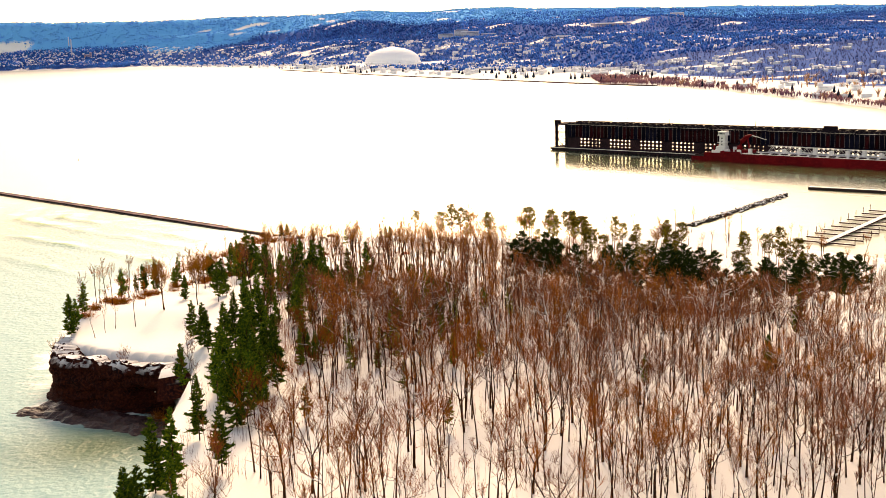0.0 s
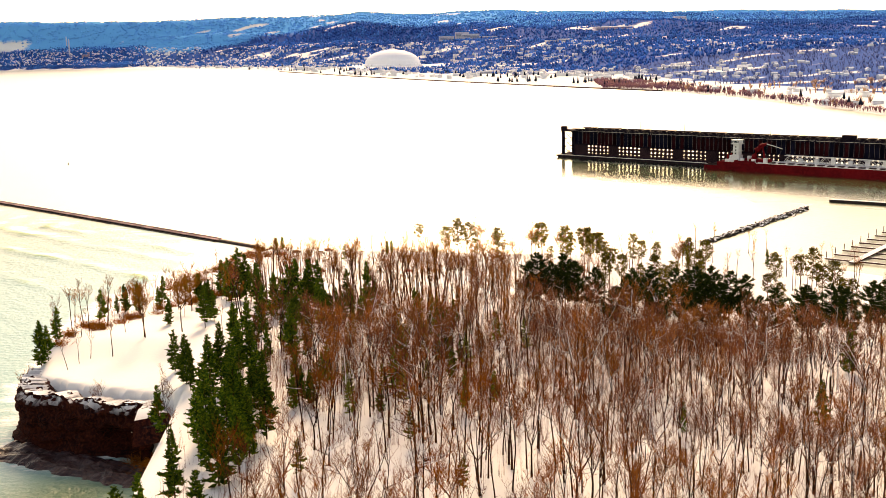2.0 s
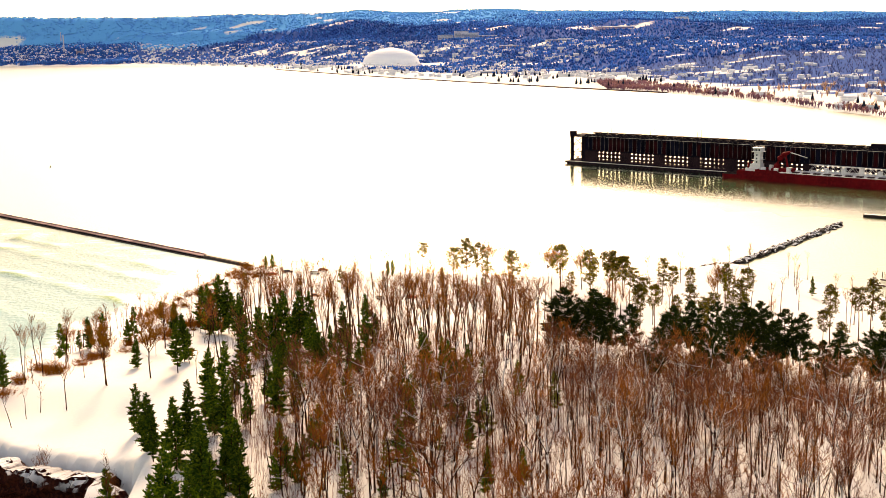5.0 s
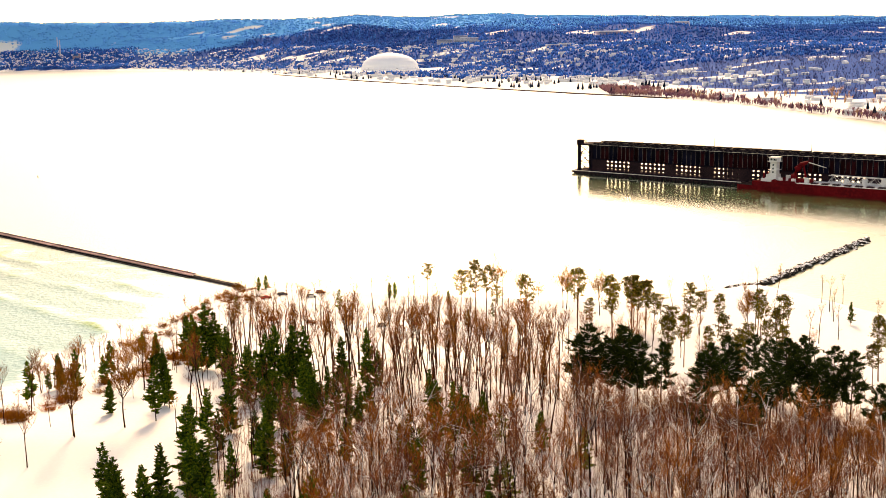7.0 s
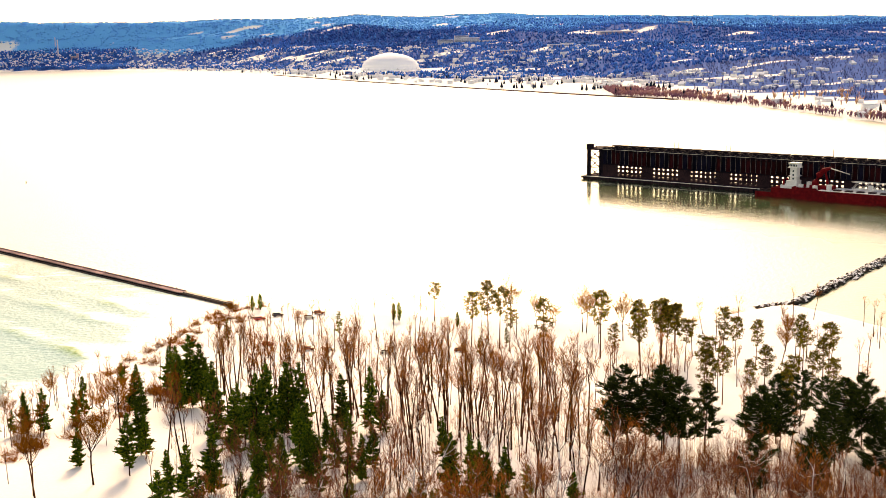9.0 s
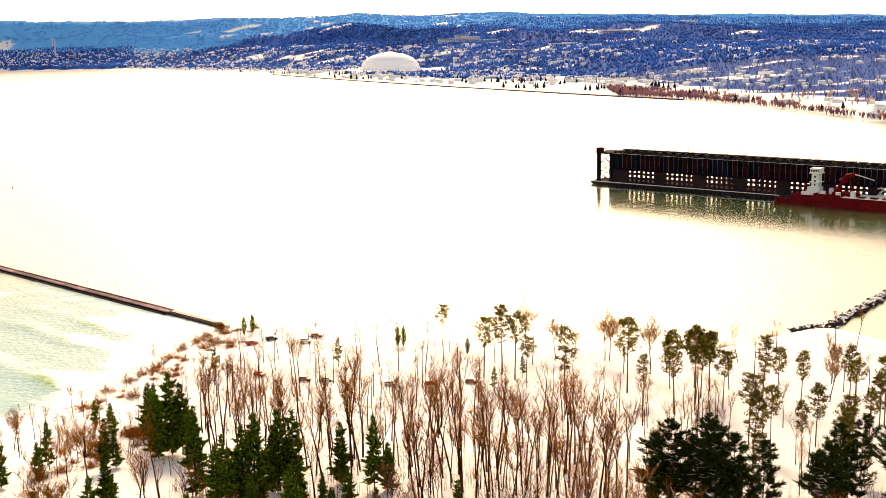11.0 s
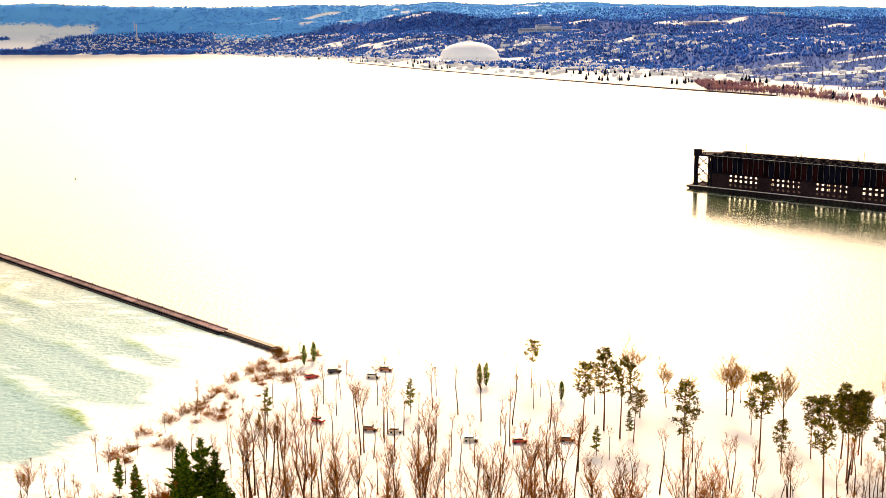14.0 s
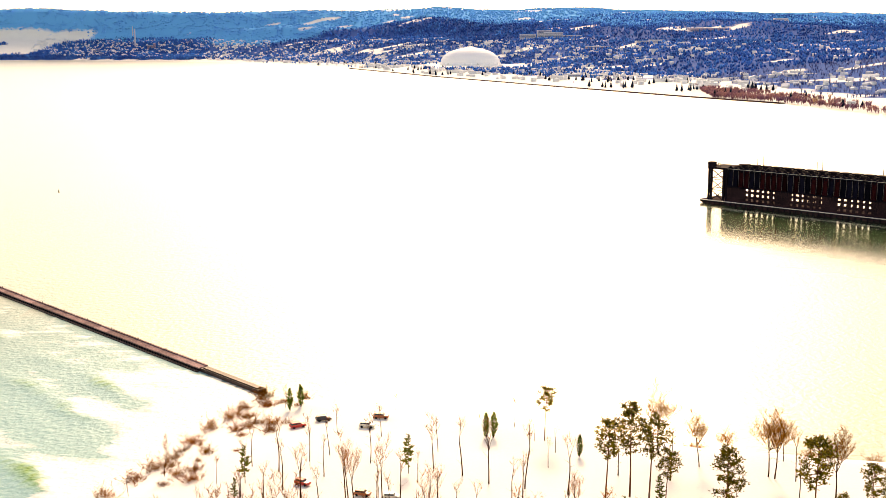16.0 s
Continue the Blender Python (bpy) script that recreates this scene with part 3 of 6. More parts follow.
def spruce(seed, tall=16.0, wide=0.2, bottom=0.1, droop=-0.35, sparse=1.0):
    """Spruce or fir: straight stem, ragged whorls of bushy boughs with upturned sprays."""
    rng = random.Random(seed)
    wood, green = Shape(), Shape()
    wood.tube([(0, 0, -0.5), (0, 0, tall * 0.5), (0, 0, tall * 0.98)], [tall * 0.011, tall * 0.008, 0.02], 5)
    lumps = [rng.uniform(0.65, 1.2) for i in range(40)]
    z = tall * bottom
    while z < tall * 0.985:
        u = (z - tall * bottom) / (tall * (1 - bottom))
        reach = tall * wide * min(1.0, 0.55 + 2.2 * u) * (1 - u) ** 0.68 * rng.uniform(0.8, 1.15) + 0.22
        for i in range(max(4, int(rng.uniform(5, 8) * sparse))):
            a = rng.uniform(0, 6.28)
            r = reach * rng.uniform(0.55, 1.15) * lumps[int(a / 6.29 * 5) + 5 * int(u * 7.9)]
            da = Vector((math.cos(a), math.sin(a), 0))
            side = Vector((-da.y, da.x, 0))
            p0 = Vector((0, 0, z + rng.uniform(-0.2, 0.2)))
            p1 = p0 + da * r * 0.55 + Vector((0, 0, droop * r * 0.30))
            p2 = p0 + da * r + Vector((0, 0, droop * r * 0.30 + 0.30 * r * u))
            w = r * rng.uniform(0.16, 0.26) + 0.08
            t = r * 0.10 + 0.05
            k = len(green.v)
            green.v += [tuple(q) for q in (p0, p1 + side * w - Vector((0, 0, t)), p1 - side * w - Vector((0, 0, t)), p1 + Vector((0, 0, t)), p2)]
            green.f += [(k, k + 1, k + 3), (k, k + 3, k + 2), (k + 1, k + 4, k + 3), (k + 3, k + 4, k + 2), (k, k + 2, k + 4, k + 1)]
            for q in range(7):                  # bushy sprays
                b = p0.lerp(p2, rng.uniform(0.35, 1.0))
                e = b + (side * rng.uniform(-1.0, 1.0) + da * rng.uniform(0.1, 0.8) + Vector((0, 0, rng.uniform(-0.45, 0.75)))) * (r * 0.26 + 0.14)
                green.spike(b, e, 0.06 + r * 0.045)
        z += (0.30 + 0.30 * (1 - u)) * rng.uniform(0.8, 1.2) * (tall / 16) ** 0.5
    green.spike((0, 0, tall * 0.94), (0, 0, tall), 0.14)
    return wood, green


def pine(seed, tall=20.0, crown=0.5, wide=0.16, clumps=26, plume=0.0):
    """Old pine: bare stem and crooked limbs that end in dense tufts; plume: full crown of upswept sprays instead of an open round head."""
    rng = random.Random(seed)
    wood, green = Shape(), Shape()
    stem = stem_points((0, 0, -0.6), (rng.uniform(-0.04, 0.04), rng.uniform(-0.04, 0.04), 1), tall + 0.1, 6, 0.03, rng)
    wood.tube(stem, [tall * 0.0115 * (1 - 0.13 * j) for j in range(7)], 6)
    for i in range(clumps):
        h = ((i + rng.random()) / clumps) ** (0.9 if plume else 0.75)
        u = min(0.995, 1 - crown + crown * h)
        j = min(int(u * 6), 5)
        p = stem[j].lerp(stem[j + 1], u * 6 - j)
        if plume:
            reach = tall * wide * (0.08 + 1.0 * math.sin(min(1.0, 0.26 + h * 0.73) * math.pi)) * rng.uniform(0.3, 1.25)
        else:
            reach = tall * wide * (0.12 + math.sqrt(max(0.0, 1 - (2 * h - 1.0) ** 2))) * rng.uniform(0.45, 1.1)
        a = i * 2.4 + rng.uniform(-0.6, 0.6)
        e = p + Vector((math.cos(a) * reach, math.sin(a) * reach, reach * rng.uniform(0.05, 0.55)))
        m = p.lerp(e, 0.55) - Vector((0, 0, reach * 0.06))
        wood.tube([p, m, e], [0.09, 0.06, 0.03], 3, False)
        size = tall * (rng.uniform(0.052, 0.075) * (1.15 - 0.6 * h) if plume else rng.uniform(0.050, 0.076))
        out = Vector((math.cos(a), math.sin(a), 0.45))
        for q in range(38 if plume else 30):
            if plume:
                c = m.lerp(e, rng.uniform(0.0, 1.1)) + Vector((rng.gauss(0, 0.26), rng.gauss(0, 0.26), rng.gauss(0, 0.20))) * size
                w = (out * rng.uniform(0.3, 1.2) + Vector((rng.uniform(-1, 1), rng.uniform(-1, 1), rng.uniform(-0.3, 0.9)))).normalized() * size * rng.uniform(0.6, 1.35)
                green.spike(c - w * 0.3, c + w, size * 0.11)
            else:
                w = Vector((rng.gauss(0, 1), rng.gauss(0, 1), rng.gauss(0.15, 0.7))).normalized()
                c = m.lerp(e, rng.uniform(0.5, 1.1)) + w * size * rng.uniform(0.0, 0.8)
                for z in range(2):
                    w2 = (w + Vector((rng.uniform(-1, 1), rng.uniform(-1, 1), rng.uniform(-0.4, 0.9)))).normalized()
                    green.spike(c, c + w2 * size * rng.uniform(0.26, 0.48), size * 0.095)
    return wood, green


def cedar(seed, tall=6.0):
    """Dense narrow columnar evergreen with a ragged outline."""
    rng = random.Random(seed)
    wood, green = Shape(), Shape()
    wood.tube([(0, 0, -0.3), (0, 0, tall * 0.9)], [0.14, 0.04], 5)
    for i in range(260):
        u = rng.random() ** 0.8
        r = tall * 0.19 * math.sin(math.pi * min(1, 0.12 + u * 0.86)) ** 0.7 * rng.uniform(0.4, 1.05)
        a = rng.uniform(0, 6.28)
        p = Vector((math.cos(a) * r * 0.5, math.sin(a) * r * 0.5, 0.3 + u * tall * 0.86))
        green.spike(p, p + Vector((math.cos(a) * r * 0.6, math.sin(a) * r * 0.6, tall * rng.uniform(0.05, 0.13))), 0.10)
    return wood, green


def bush(seed, tall=4.0, stems=60):
    """Multi-stemmed leafless shrub: an uneven dome of thin canes and twigs."""
    rng = random.Random(seed)
    wood, fine = Shape(), Shape()
    for i in range(stems):
        a = rng.uniform(0, 6.28)
        t = rng.uniform(0.1, 1.9)
        root = (rng.gauss(0, 1.1), rng.gauss(0, 1.1), -0.2)
        pts = stem_points(root, (math.cos(a) * t, math.sin(a) * t, 1), tall * rng.uniform(0.35, 1.0) / (1 + 0.25 * t), 3, 0.22, rng)
        wood.tube(pts, [0.032, 0.026, 0.02, 0.01], 3, False)
        for q in range(14):
            b = pts[0].lerp(pts[1], rng.random()) if q < 3 else pts[1].lerp(pts[3], rng.random())
            a2 = rng.uniform(0, 6.28)
            fine.spike(b, b + Vector((math.cos(a2), math.sin(a2), rng.uniform(0.2, 1.3))).normalized() * tall * rng.uniform(0.10, 0.24), 0.026)
    return wood, fine


M_BARK_SNOWY = mat("snow_lined_limbs", (0.034, 0.0145, 0.008), (0.014, 0.0065, 0.0045), (0.075, 0.034, 0.016), 0.95, 0.15, 3.0, 0, island=0.3, snow=0.98)
M_BARK_J = mat("woodland_bark", (0.034, 0.0145, 0.008), (0.014, 0.0065, 0.0045), (0.075, 0.034, 0.016), 0.95, 0.15, 3.0, 0, island=0.4, snow=0.52)
M_TWIG_J = mat("woodland_twigs", (0.20, 0.062, 0.032), (0.09, 0.032, 0.020), (0.36, 0.135, 0.045), 0.95, 0.10, 0.9, 0, island=0.5)


class Kind:
    """One tree shape, ready to be planted as often as needed."""

    def __init__(self, name, shapes, bark, leaf, label, category, group, crown_name="crown", tall=1.0):
        self.name, self.tall, self.shapes = name, tall, shapes
        self.trunk = shapes[0].mesh(name + "_trunk", bark)
        self.crown = shapes[1].mesh(name + "_crown", leaf)
        self.label, self.category, self.group, self.crown_name = label, category, group, crown_name
        self.first = None

    def plant(self, x, y, tall, turn, label=""):
        s = tall / self.tall
        m = pose(x, y, height(x, y) - 0.05, 0, 0, turn) @ Matrix.Diagonal((s, s, s, 1))
        ob = thing(self.name, m, label or self.label, self.category, self.group)
        part("trunk", self.trunk, None, ob)
        part(self.crown_name, self.crown, None, ob)
        return ob


def triangles(shape):
    out = []
    for f in shape.f:
        for i in range(1, len(f) - 1):
            out.append((f[0], f[i], f[i + 1]))
    return np.array(shape.v, float), np.array(out, np.int64)


def joined(name, blocks, materials, label, category, kind="stuff"):
    """blocks: (vertices, triangles, material index) arrays, joined into one mesh."""
    co, tri, mi, k = [], [], [], 0
    for v, t, i in blocks:
        co.append(v)
        tri.append(t + k)
        mi.append(np.full(len(t), i, np.int32))
        k += len(v)
    co, tri, mi = np.concatenate(co), np.concatenate(tri), np.concatenate(mi)
    me = bpy.data.meshes.new(name)
    me.vertices.add(len(co))
    me.vertices.foreach_set("co", co.ravel())
    me.loops.add(tri.size)
    me.loops.foreach_set("vertex_index", tri.ravel().astype(np.int32))
    me.polygons.add(len(tri))
    me.polygons.foreach_set("loop_start", np.arange(0, tri.size, 3, dtype=np.int32))
    for m in materials:
        me.materials.append(m)
    me.polygons.foreach_set("material_index", mi)
    me.update(calc_edges=True)
    ob = new(name, me)
    return tagged(ob, label, category, kind=kind)


BARE = [Kind("bare_tree", bare_tree(10 + i, 18, f, sp, 11, 6 if fl < 0.3 else 7, 0.4, fl, coarse=1.25, stout=1.1 if fl < 0.85 else 1.75), M_BARK, M_TWIG if i % 4 else M_TWIG_RED,
             "leafless red-brown hardwood tree with snow on its limbs", "tree", "bare hardwood trees", tall=18.0)
        for i, (f, sp, fl) in enumerate(((0.5, 0.35, 0), (0.42, 0.5, 0.2), (0.55, 0.3, 0), (0.34, 1.1, 1.1), (0.6, 0.4, 0.1), (0.45, 0.7, 0.5), (0.3, 0.4, 0.1), (0.38, 1.2, 1.2), (0.5, 0.5, 0.3), (0.32, 1.0, 0.9)))]
SPREADING = (BARE[3], BARE[7], BARE[9])
OPEN = [Kind("open_grown_tree", bare_tree(30 + i, 14, 0.38, 0.75, 34, 12, 0.4, fl, stout=1.3, coarse=0.9, heads=5), M_BARK_DRY, M_TWIG_TAN, "leafless round-crowned tree standing on open snow", "tree",
             "open-grown bare trees", tall=14.0) for i, fl in enumerate((0.35, 0.25, 0.5))]
POLE = [Kind("bare_sapling", bare_tree(40 + i, 11, f, 0.28, 4, 4, 0.3, stout=1.25, coarse=1.3), M_BARK, M_TWIG,
             "thin leafless young tree standing in snow", "tree", "bare young trees", tall=11.0)
        for i, f in enumerate((0.6, 0.5, 0.7, 0.45, 0.65))]
POLE_RED = [Kind("bare_sapling", bare_tree(140 + i, 11, f, 0.22, 4, 3, 0.3, stout=1.45, coarse=1.2), M_BARK_DRY, M_TWIG_RED,
                 "thin leafless russet young tree standing in snow", "tree", "bare young trees", tall=11.0) for i, f in enumerate((0.6, 0.5, 0.7, 0.45, 0.65))]
BARE_RED = [Kind("bare_tree", bare_tree(150 + i, 18, f, sp, 8, 5, stout=1.3, coarse=1.5), M_BARK_DRY, M_TWIG_RED, "leafless tall russet hardwood tree", "tree", "bare hardwood trees", tall=18.0)
            for i, (f, sp) in enumerate(((0.6, 0.35), (0.55, 0.5), (0.66, 0.35), (0.5, 0.6)))]
SPRUCE = [Kind("spruce_tree", spruce(60 + i, 16, w, b, sparse=1.05), M_BARK, M_SPRUCE, "dark green spruce tree rising among bare hardwoods", "tree",
               "spruce trees", tall=16.0) for i, (w, b) in enumerate(((0.22, 0.08), (0.19, 0.12), (0.24, 0.05), (0.19, 0.16)))]
WPINE = [Kind("white_pine", pine(80 + i, 20, c, w, n, 1.0), M_BARK, M_WPINE, "dark green pine with a broad dense crown", "tree", "dense pines",
              tall=20.0) for i, (c, w, n) in enumerate(((0.66, 0.22, 62), (0.72, 0.20, 64), (0.62, 0.235, 58)))]
RPINE = [Kind("red_pine", pine(90 + i, 20, c, w, n), M_PINEBARK, M_PINE, "tall olive-green pine with bare reddish trunk", "tree", "tall shore pines",
              tall=20.0) for i, (c, w, n) in enumerate(((0.48, 0.145, 38), (0.54, 0.125, 38), (0.42, 0.16, 36), (0.6, 0.12, 40)))]
CEDAR = Kind("cedar_tree", cedar(5, 6), M_BARK, M_SPRUCE, "small dense columnar evergreen on open snow", "tree", "small evergreens", tall=6.0)
YFIR = Kind("young_fir", spruce(71, 9, 0.2, 0.25, -0.1, 0.6), M_BARK, M_YFIR, "thin yellow-green young fir tree", "tree", "young firs", tall=9.0)
SHRUB = [Kind("bare_shrub", bush(20 + i, 4), M_TWIG_TAN, (M_TWIG_TAN, M_TWIG_RED)[i % 2], ("tan leafless willow shrub by the beach", "russet leafless shrub by the beach")[i % 2],
              "shrub", "shore shrubs", "crown", tall=4.0) for i in range(2)]

rng = random.Random(7)
taken = []


def put_all(kinds, spots):
    for i, (x, y, h) in enumerate(spots):
        (kinds[i % len(kinds)]).plant(x, y, h * rng.uniform(0.97, 1.08), rng.uniform(0, 360))
        taken.append((x, y, (5.0 if y < 400 else 3.6) if kinds in (SPRUCE, WPINE, RPINE) else 2.0))


# the dark grove above the cliff and the steep bank below it
put_all(SPRUCE, [(-31.5, 312.7, 15), (-32.5, 290.8, 15), (-34.3, 284.8, 14), (-26.1, 294.7, 15), (-26.9, 265.8, 16), (-21.0, 268.0, 15), (-31.6, 257.0, 15),
                 (-26.6, 249.4, 15), (-22.2, 245.7, 14), (-19.5, 254.5, 14), (-26.3, 231, 14), (-23.2, 236.6, 14), (-29.5, 303, 13), (-23.4, 279.8, 14), (-28.8, 276, 15),
                 (-32.3, 249.5, 13), (-24.5, 258, 13), (-29.6, 240, 12), (-41.2, 296, 11.5), (-41.2, 258.5, 11.5)])
put_all(SPRUCE, [(-37.2, 197.6, 14), (-34.4, 201.4, 14), (-38.2, 177.9, 13), (-26.3, 204.8, 13), (-35.2, 173.7, 14), (-32.8, 223, 13), (-39.5, 186, 12), (-33, 190, 11),
                 (-46.2, 310.9, 11), (-39.4, 289.7, 11), (-17.4, 314.9, 12), (-30.2, 331.9, 12), (-44.8, 368.1, 12), (-43.2, 365, 9), (-55.5, 361.5, 8)])
# along the bank over the beach
put_all(SPRUCE, [(-69.9, 391, 10.5), (-64, 403.3, 10), (-64.7, 398.1, 7), (-52.1, 401, 11), (-74.3, 392.5, 9.5), (-72.6, 387, 9), (-83.2, 328.3, 12.5), (-81.8, 330, 10),
                 (-82.6, 343.9, 9.3), (-80.6, 388.1, 12), (-57, 429.8, 8), (-62, 436.5, 7), (-50.5, 402.5, 8), (-76, 389, 6)])
# spruces scattered through the hardwoods
put_all(SPRUCE, [(-40.6, 411.5, 17), (-45.2, 419.3, 14.7), (-48.2, 428.7, 13), (-38.3, 411.4, 15.6), (-31.3, 380, 15.5), (-33.5, 396, 14), (-43, 409, 13), (-36, 405, 12),
                 (-25.4, 363.7, 13.5), (-21.7, 371.6, 14.7), (-19.8, 374, 16), (-15.9, 380.8, 16), (-13.4, 382.3, 16), (-17.3, 383.1, 12.7), (-12.2, 353.9, 12.7)])
put_all(SPRUCE, [(-4.4, 384.2, 12.5), (1.7, 378, 15.6), (4.3, 377.4, 9.7), (-3, 363.5, 9.5), (-18.8, 356.9, 9.5), (-11.3, 363.3, 10), (-8.4, 338.5, 11), (15.0, 352, 9),
                 (14.8, 330, 13), (-2.5, 343.4, 10), (1.8, 352, 9), (24.6, 333, 9), (-16.8, 379.8, 10), (-7.3, 360.9, 9), (-5.5, 351.8, 9)])
put_all(SPRUCE, [(-0.3, 344, 9), (-26.5, 381.5, 11), (-22.8, 374.2, 11), (-24.1, 370.2, 12), (-26.9, 341, 13), (20.2, 332.3, 8), (34.6, 321.7, 8), (-44.3, 353.7, 12),
                 (15.6, 339.1, 10), (-34.6, 338.3, 10), (-15, 345, 9), (-20.5, 350, 9), (111, 279.9, 12), (153, 450, 7), (91.3, 247.5, 9), (62.4, 245, 7)])
# broad dark pines
put_all(WPINE, [(51, 352, 19), (48.6, 354.5, 16.5), (54, 350, 16), (58.6, 354, 17.5), (61.2, 352, 16), (57, 350, 14), (63, 374.3, 13), (67.3, 355.3, 14),
                (77, 353.7, 14), (83.2, 340, 14), (78, 327.5, 13), (97.7, 345, 14), (106.5, 370.6, 14), (108.4, 366.3, 14), (102, 380, 14), (100.3, 389.5, 14)])
put_all(WPINE, [(x, y, h * 1.22) for x, y, h in [(108.9, 360.4, 14), (113.4, 359.3, 14), (109, 376, 14), (100.7, 368.5, 14), (117, 343, 13), (124, 341, 13), (131, 337, 13), (136.5, 346, 13),
                (78.3, 356, 13), (118, 322, 14), (127, 318, 13), (135, 322, 14), (142, 330, 14), (148, 338, 13), (138, 308, 13), (122, 330, 12), (88.8, 374, 13), (91, 351, 13), (95.5, 359, 12), (103, 352, 13), (85, 362, 12), (65.3, 322, 11), (111, 340, 12)]])
# tall open-crowned pines
put_all(RPINE, [(33, 474.5, 17), (38.2, 476.5, 18.5), (41, 471, 18), (51, 451, 18), (67.3, 453, 19), (73.4, 431, 20), (81.4, 441, 18.5), (85.6, 456, 16.5),
                (88.5, 452, 15), (84.2, 446, 15), (86.9, 436.5, 14), (100.2, 446, 15), (102.7, 442.6, 14), (107.2, 439, 14), (117.6, 431.8, 13.5), (116.8, 417, 13.5)])
put_all(RPINE, [(x, y, h * (1.16 if x > 110 else 1.0)) for x, y, h in [(79.2, 456, 14), (90.2, 458.4, 14), (24.4, 510, 12), (119, 438, 13), (120.5, 422, 14), (134, 389.5, 14), (143.3, 391.5, 14), (148, 394, 15),
                (149, 380, 14), (141.2, 355.5, 13), (142, 370.5, 14), (145.8, 358.3, 13), (86.7, 404, 14), (98.7, 408.7, 15), (83.3, 407.8, 15), (95.6, 387.3, 14)]])
put_all(RPINE, [(107.6, 381.5, 14), (111, 398, 14), (99, 396, 13), (77.6, 389, 15), (74, 375.5, 11), (93, 402, 12), (104.5, 405, 13), (111, 409, 12), (128, 380, 13), (125.5, 362, 13), (43.6, 468, 13), (70, 447, 12)])
put_all([CEDAR], [(-37, 536.6, 6), (-34.6, 539.4, 6), (11.2, 514.4, 6.5), (13, 514.4, 6.5), (31, 499, 5.5)])
put_all([YFIR], [(-3, 262, 9), (9, 247, 8), (-12, 232, 8), (24, 290, 10), (40, 306, 10), (-28, 318, 8), (17, 222, 7), (-6.4, 489.5, 9), (43.3, 472.4, 6), (-39.9, 484, 8), (-40.5, 474.6, 5), (34, 459, 7)])
put_all(OPEN, [(48.3, 498.7, 15), (55.5, 491, 12), (68.6, 485.5, 14), (69.7, 484.6, 15), (78.8, 474, 16), (62, 495, 8), (-50, 349, 17), (-59, 343, 16),
               (-53, 388, 15), (121.6, 454.7, 13), (115, 440, 13), (-85, 324.5, 14), (-88, 425, 12), (-82, 440, 10), (-57.5, 392, 12)])
put_all(BARE_RED, [(-63.5, 299.5, 15), (-84.5, 353, 13), (-82, 357, 12), (-80, 362, 14), (-77, 356, 13), (-75, 322, 9), (-59.5, 344, 15), (-65.5, 331, 13), (-79, 348, 12), (-83, 345, 11), (-74, 366, 13)])
for kx in range(24):
    put_all([YFIR] if kx % 3 else [SPRUCE[kx % 4]], [(-34 + 66 * rng.random(), 266 + 80 * rng.random(), rng.uniform(6, 10))])
for kx in range(30):
    put_all([SPRUCE[kx % 4]], [(-30 + 54 * rng.random(), 268 + 78 * rng.random(), rng.uniform(7, 11))])
for kx in range(44):
    u = rng.random()
    put_all([SHRUB[kx % 2]], [(-84 + 36 * u + rng.uniform(-4, 3), 340 + 94 * u + rng.uniform(-5, 5), rng.uniform(2.0, 4.2))])
# russet young trees on the crest of the bank
for kx in range(22):
    u = kx / 21
    put_all(BARE_RED if kx % 2 else POLE_RED, [(-81 + 34 * u + rng.uniform(-3, 3), 346 + 92 * u + rng.uniform(-6, 6), rng.uniform(5, 8.5))])
put_all(POLE, [(-23.5, 516.7, 7), (-1, 492, 12), (0, 503.5, 8), (10.3, 483, 14), (17.5, 481, 14), (22, 510, 6), (26, 502, 8), (18.4, 523, 7),
               (-28, 497, 10), (-24, 501, 9), (-14.7, 495, 11), (-18.6, 476, 14), (-13, 514, 8), (-38.5, 539, 6), (-10.6, 541, 4)])
put_all(SHRUB, [(-46, 553, 4.5), (-50, 545, 4), (-56, 530, 4), (-58, 519, 4.5), (-63, 503, 4.5), (-66, 497, 4), (-70, 488, 4), (-74, 474, 3.5), (-60, 508, 3.5)])
put_all(SHRUB, [(-41 - 34 * (k / 33) + rng.uniform(-3, 13), 551 - 92 * (k / 33) + rng.uniform(-8, 8), rng.uniform(1.2, 4.2)) for k in range(34)])
put_all([SHRUB[1]], [(-50.2, 284.6, 5.5), (-49.2, 283.2, 5.5), (-48.2, 282, 5.5), (-47.6, 280, 5.0), (-47, 287, 4.5), (-46, 285, 4.5), (-48.8, 289.5, 4.2), (-46.2, 282, 4.4), (-45.2, 279, 4.2), (-45.6, 275.5, 3.8), (-45, 271, 3.5), (-44.5, 285.5, 4.2), (-43.5, 281, 3.6), (-50.5, 285.5, 4.2), (-48.3, 282.5, 4.5), (-46.3, 280, 4.0), (-52.5, 287, 3.4), (-47, 284, 4.2), (-49, 289, 3.2), (-47.5, 287.5, 2.8), (-50.5, 290.5, 3.5), (-46, 286, 2.5), (-52, 292, 2.6), (-48, 290, 3.4)])
put_all([SHRUB[0]], [(60, 513, 3), (85, 506, 3), (98, 503, 3), (110, 506, 3.5), (128, 515, 3.5), (146, 520, 3.5), (-52, 538, 4.5), (-47, 557, 3.5)])

# hardwood forest: a loose grid of spots, thinner towards the beach and on the open snow above the cliff

def behind_woods(x, y):
    """True past the edge of the tall hardwoods on the harbour side, where pines and low growth stand."""
    return x > 45 and y > np.interp(x, (45, 65, 85, 100, 150), (318, 304, 288, 276, 255))


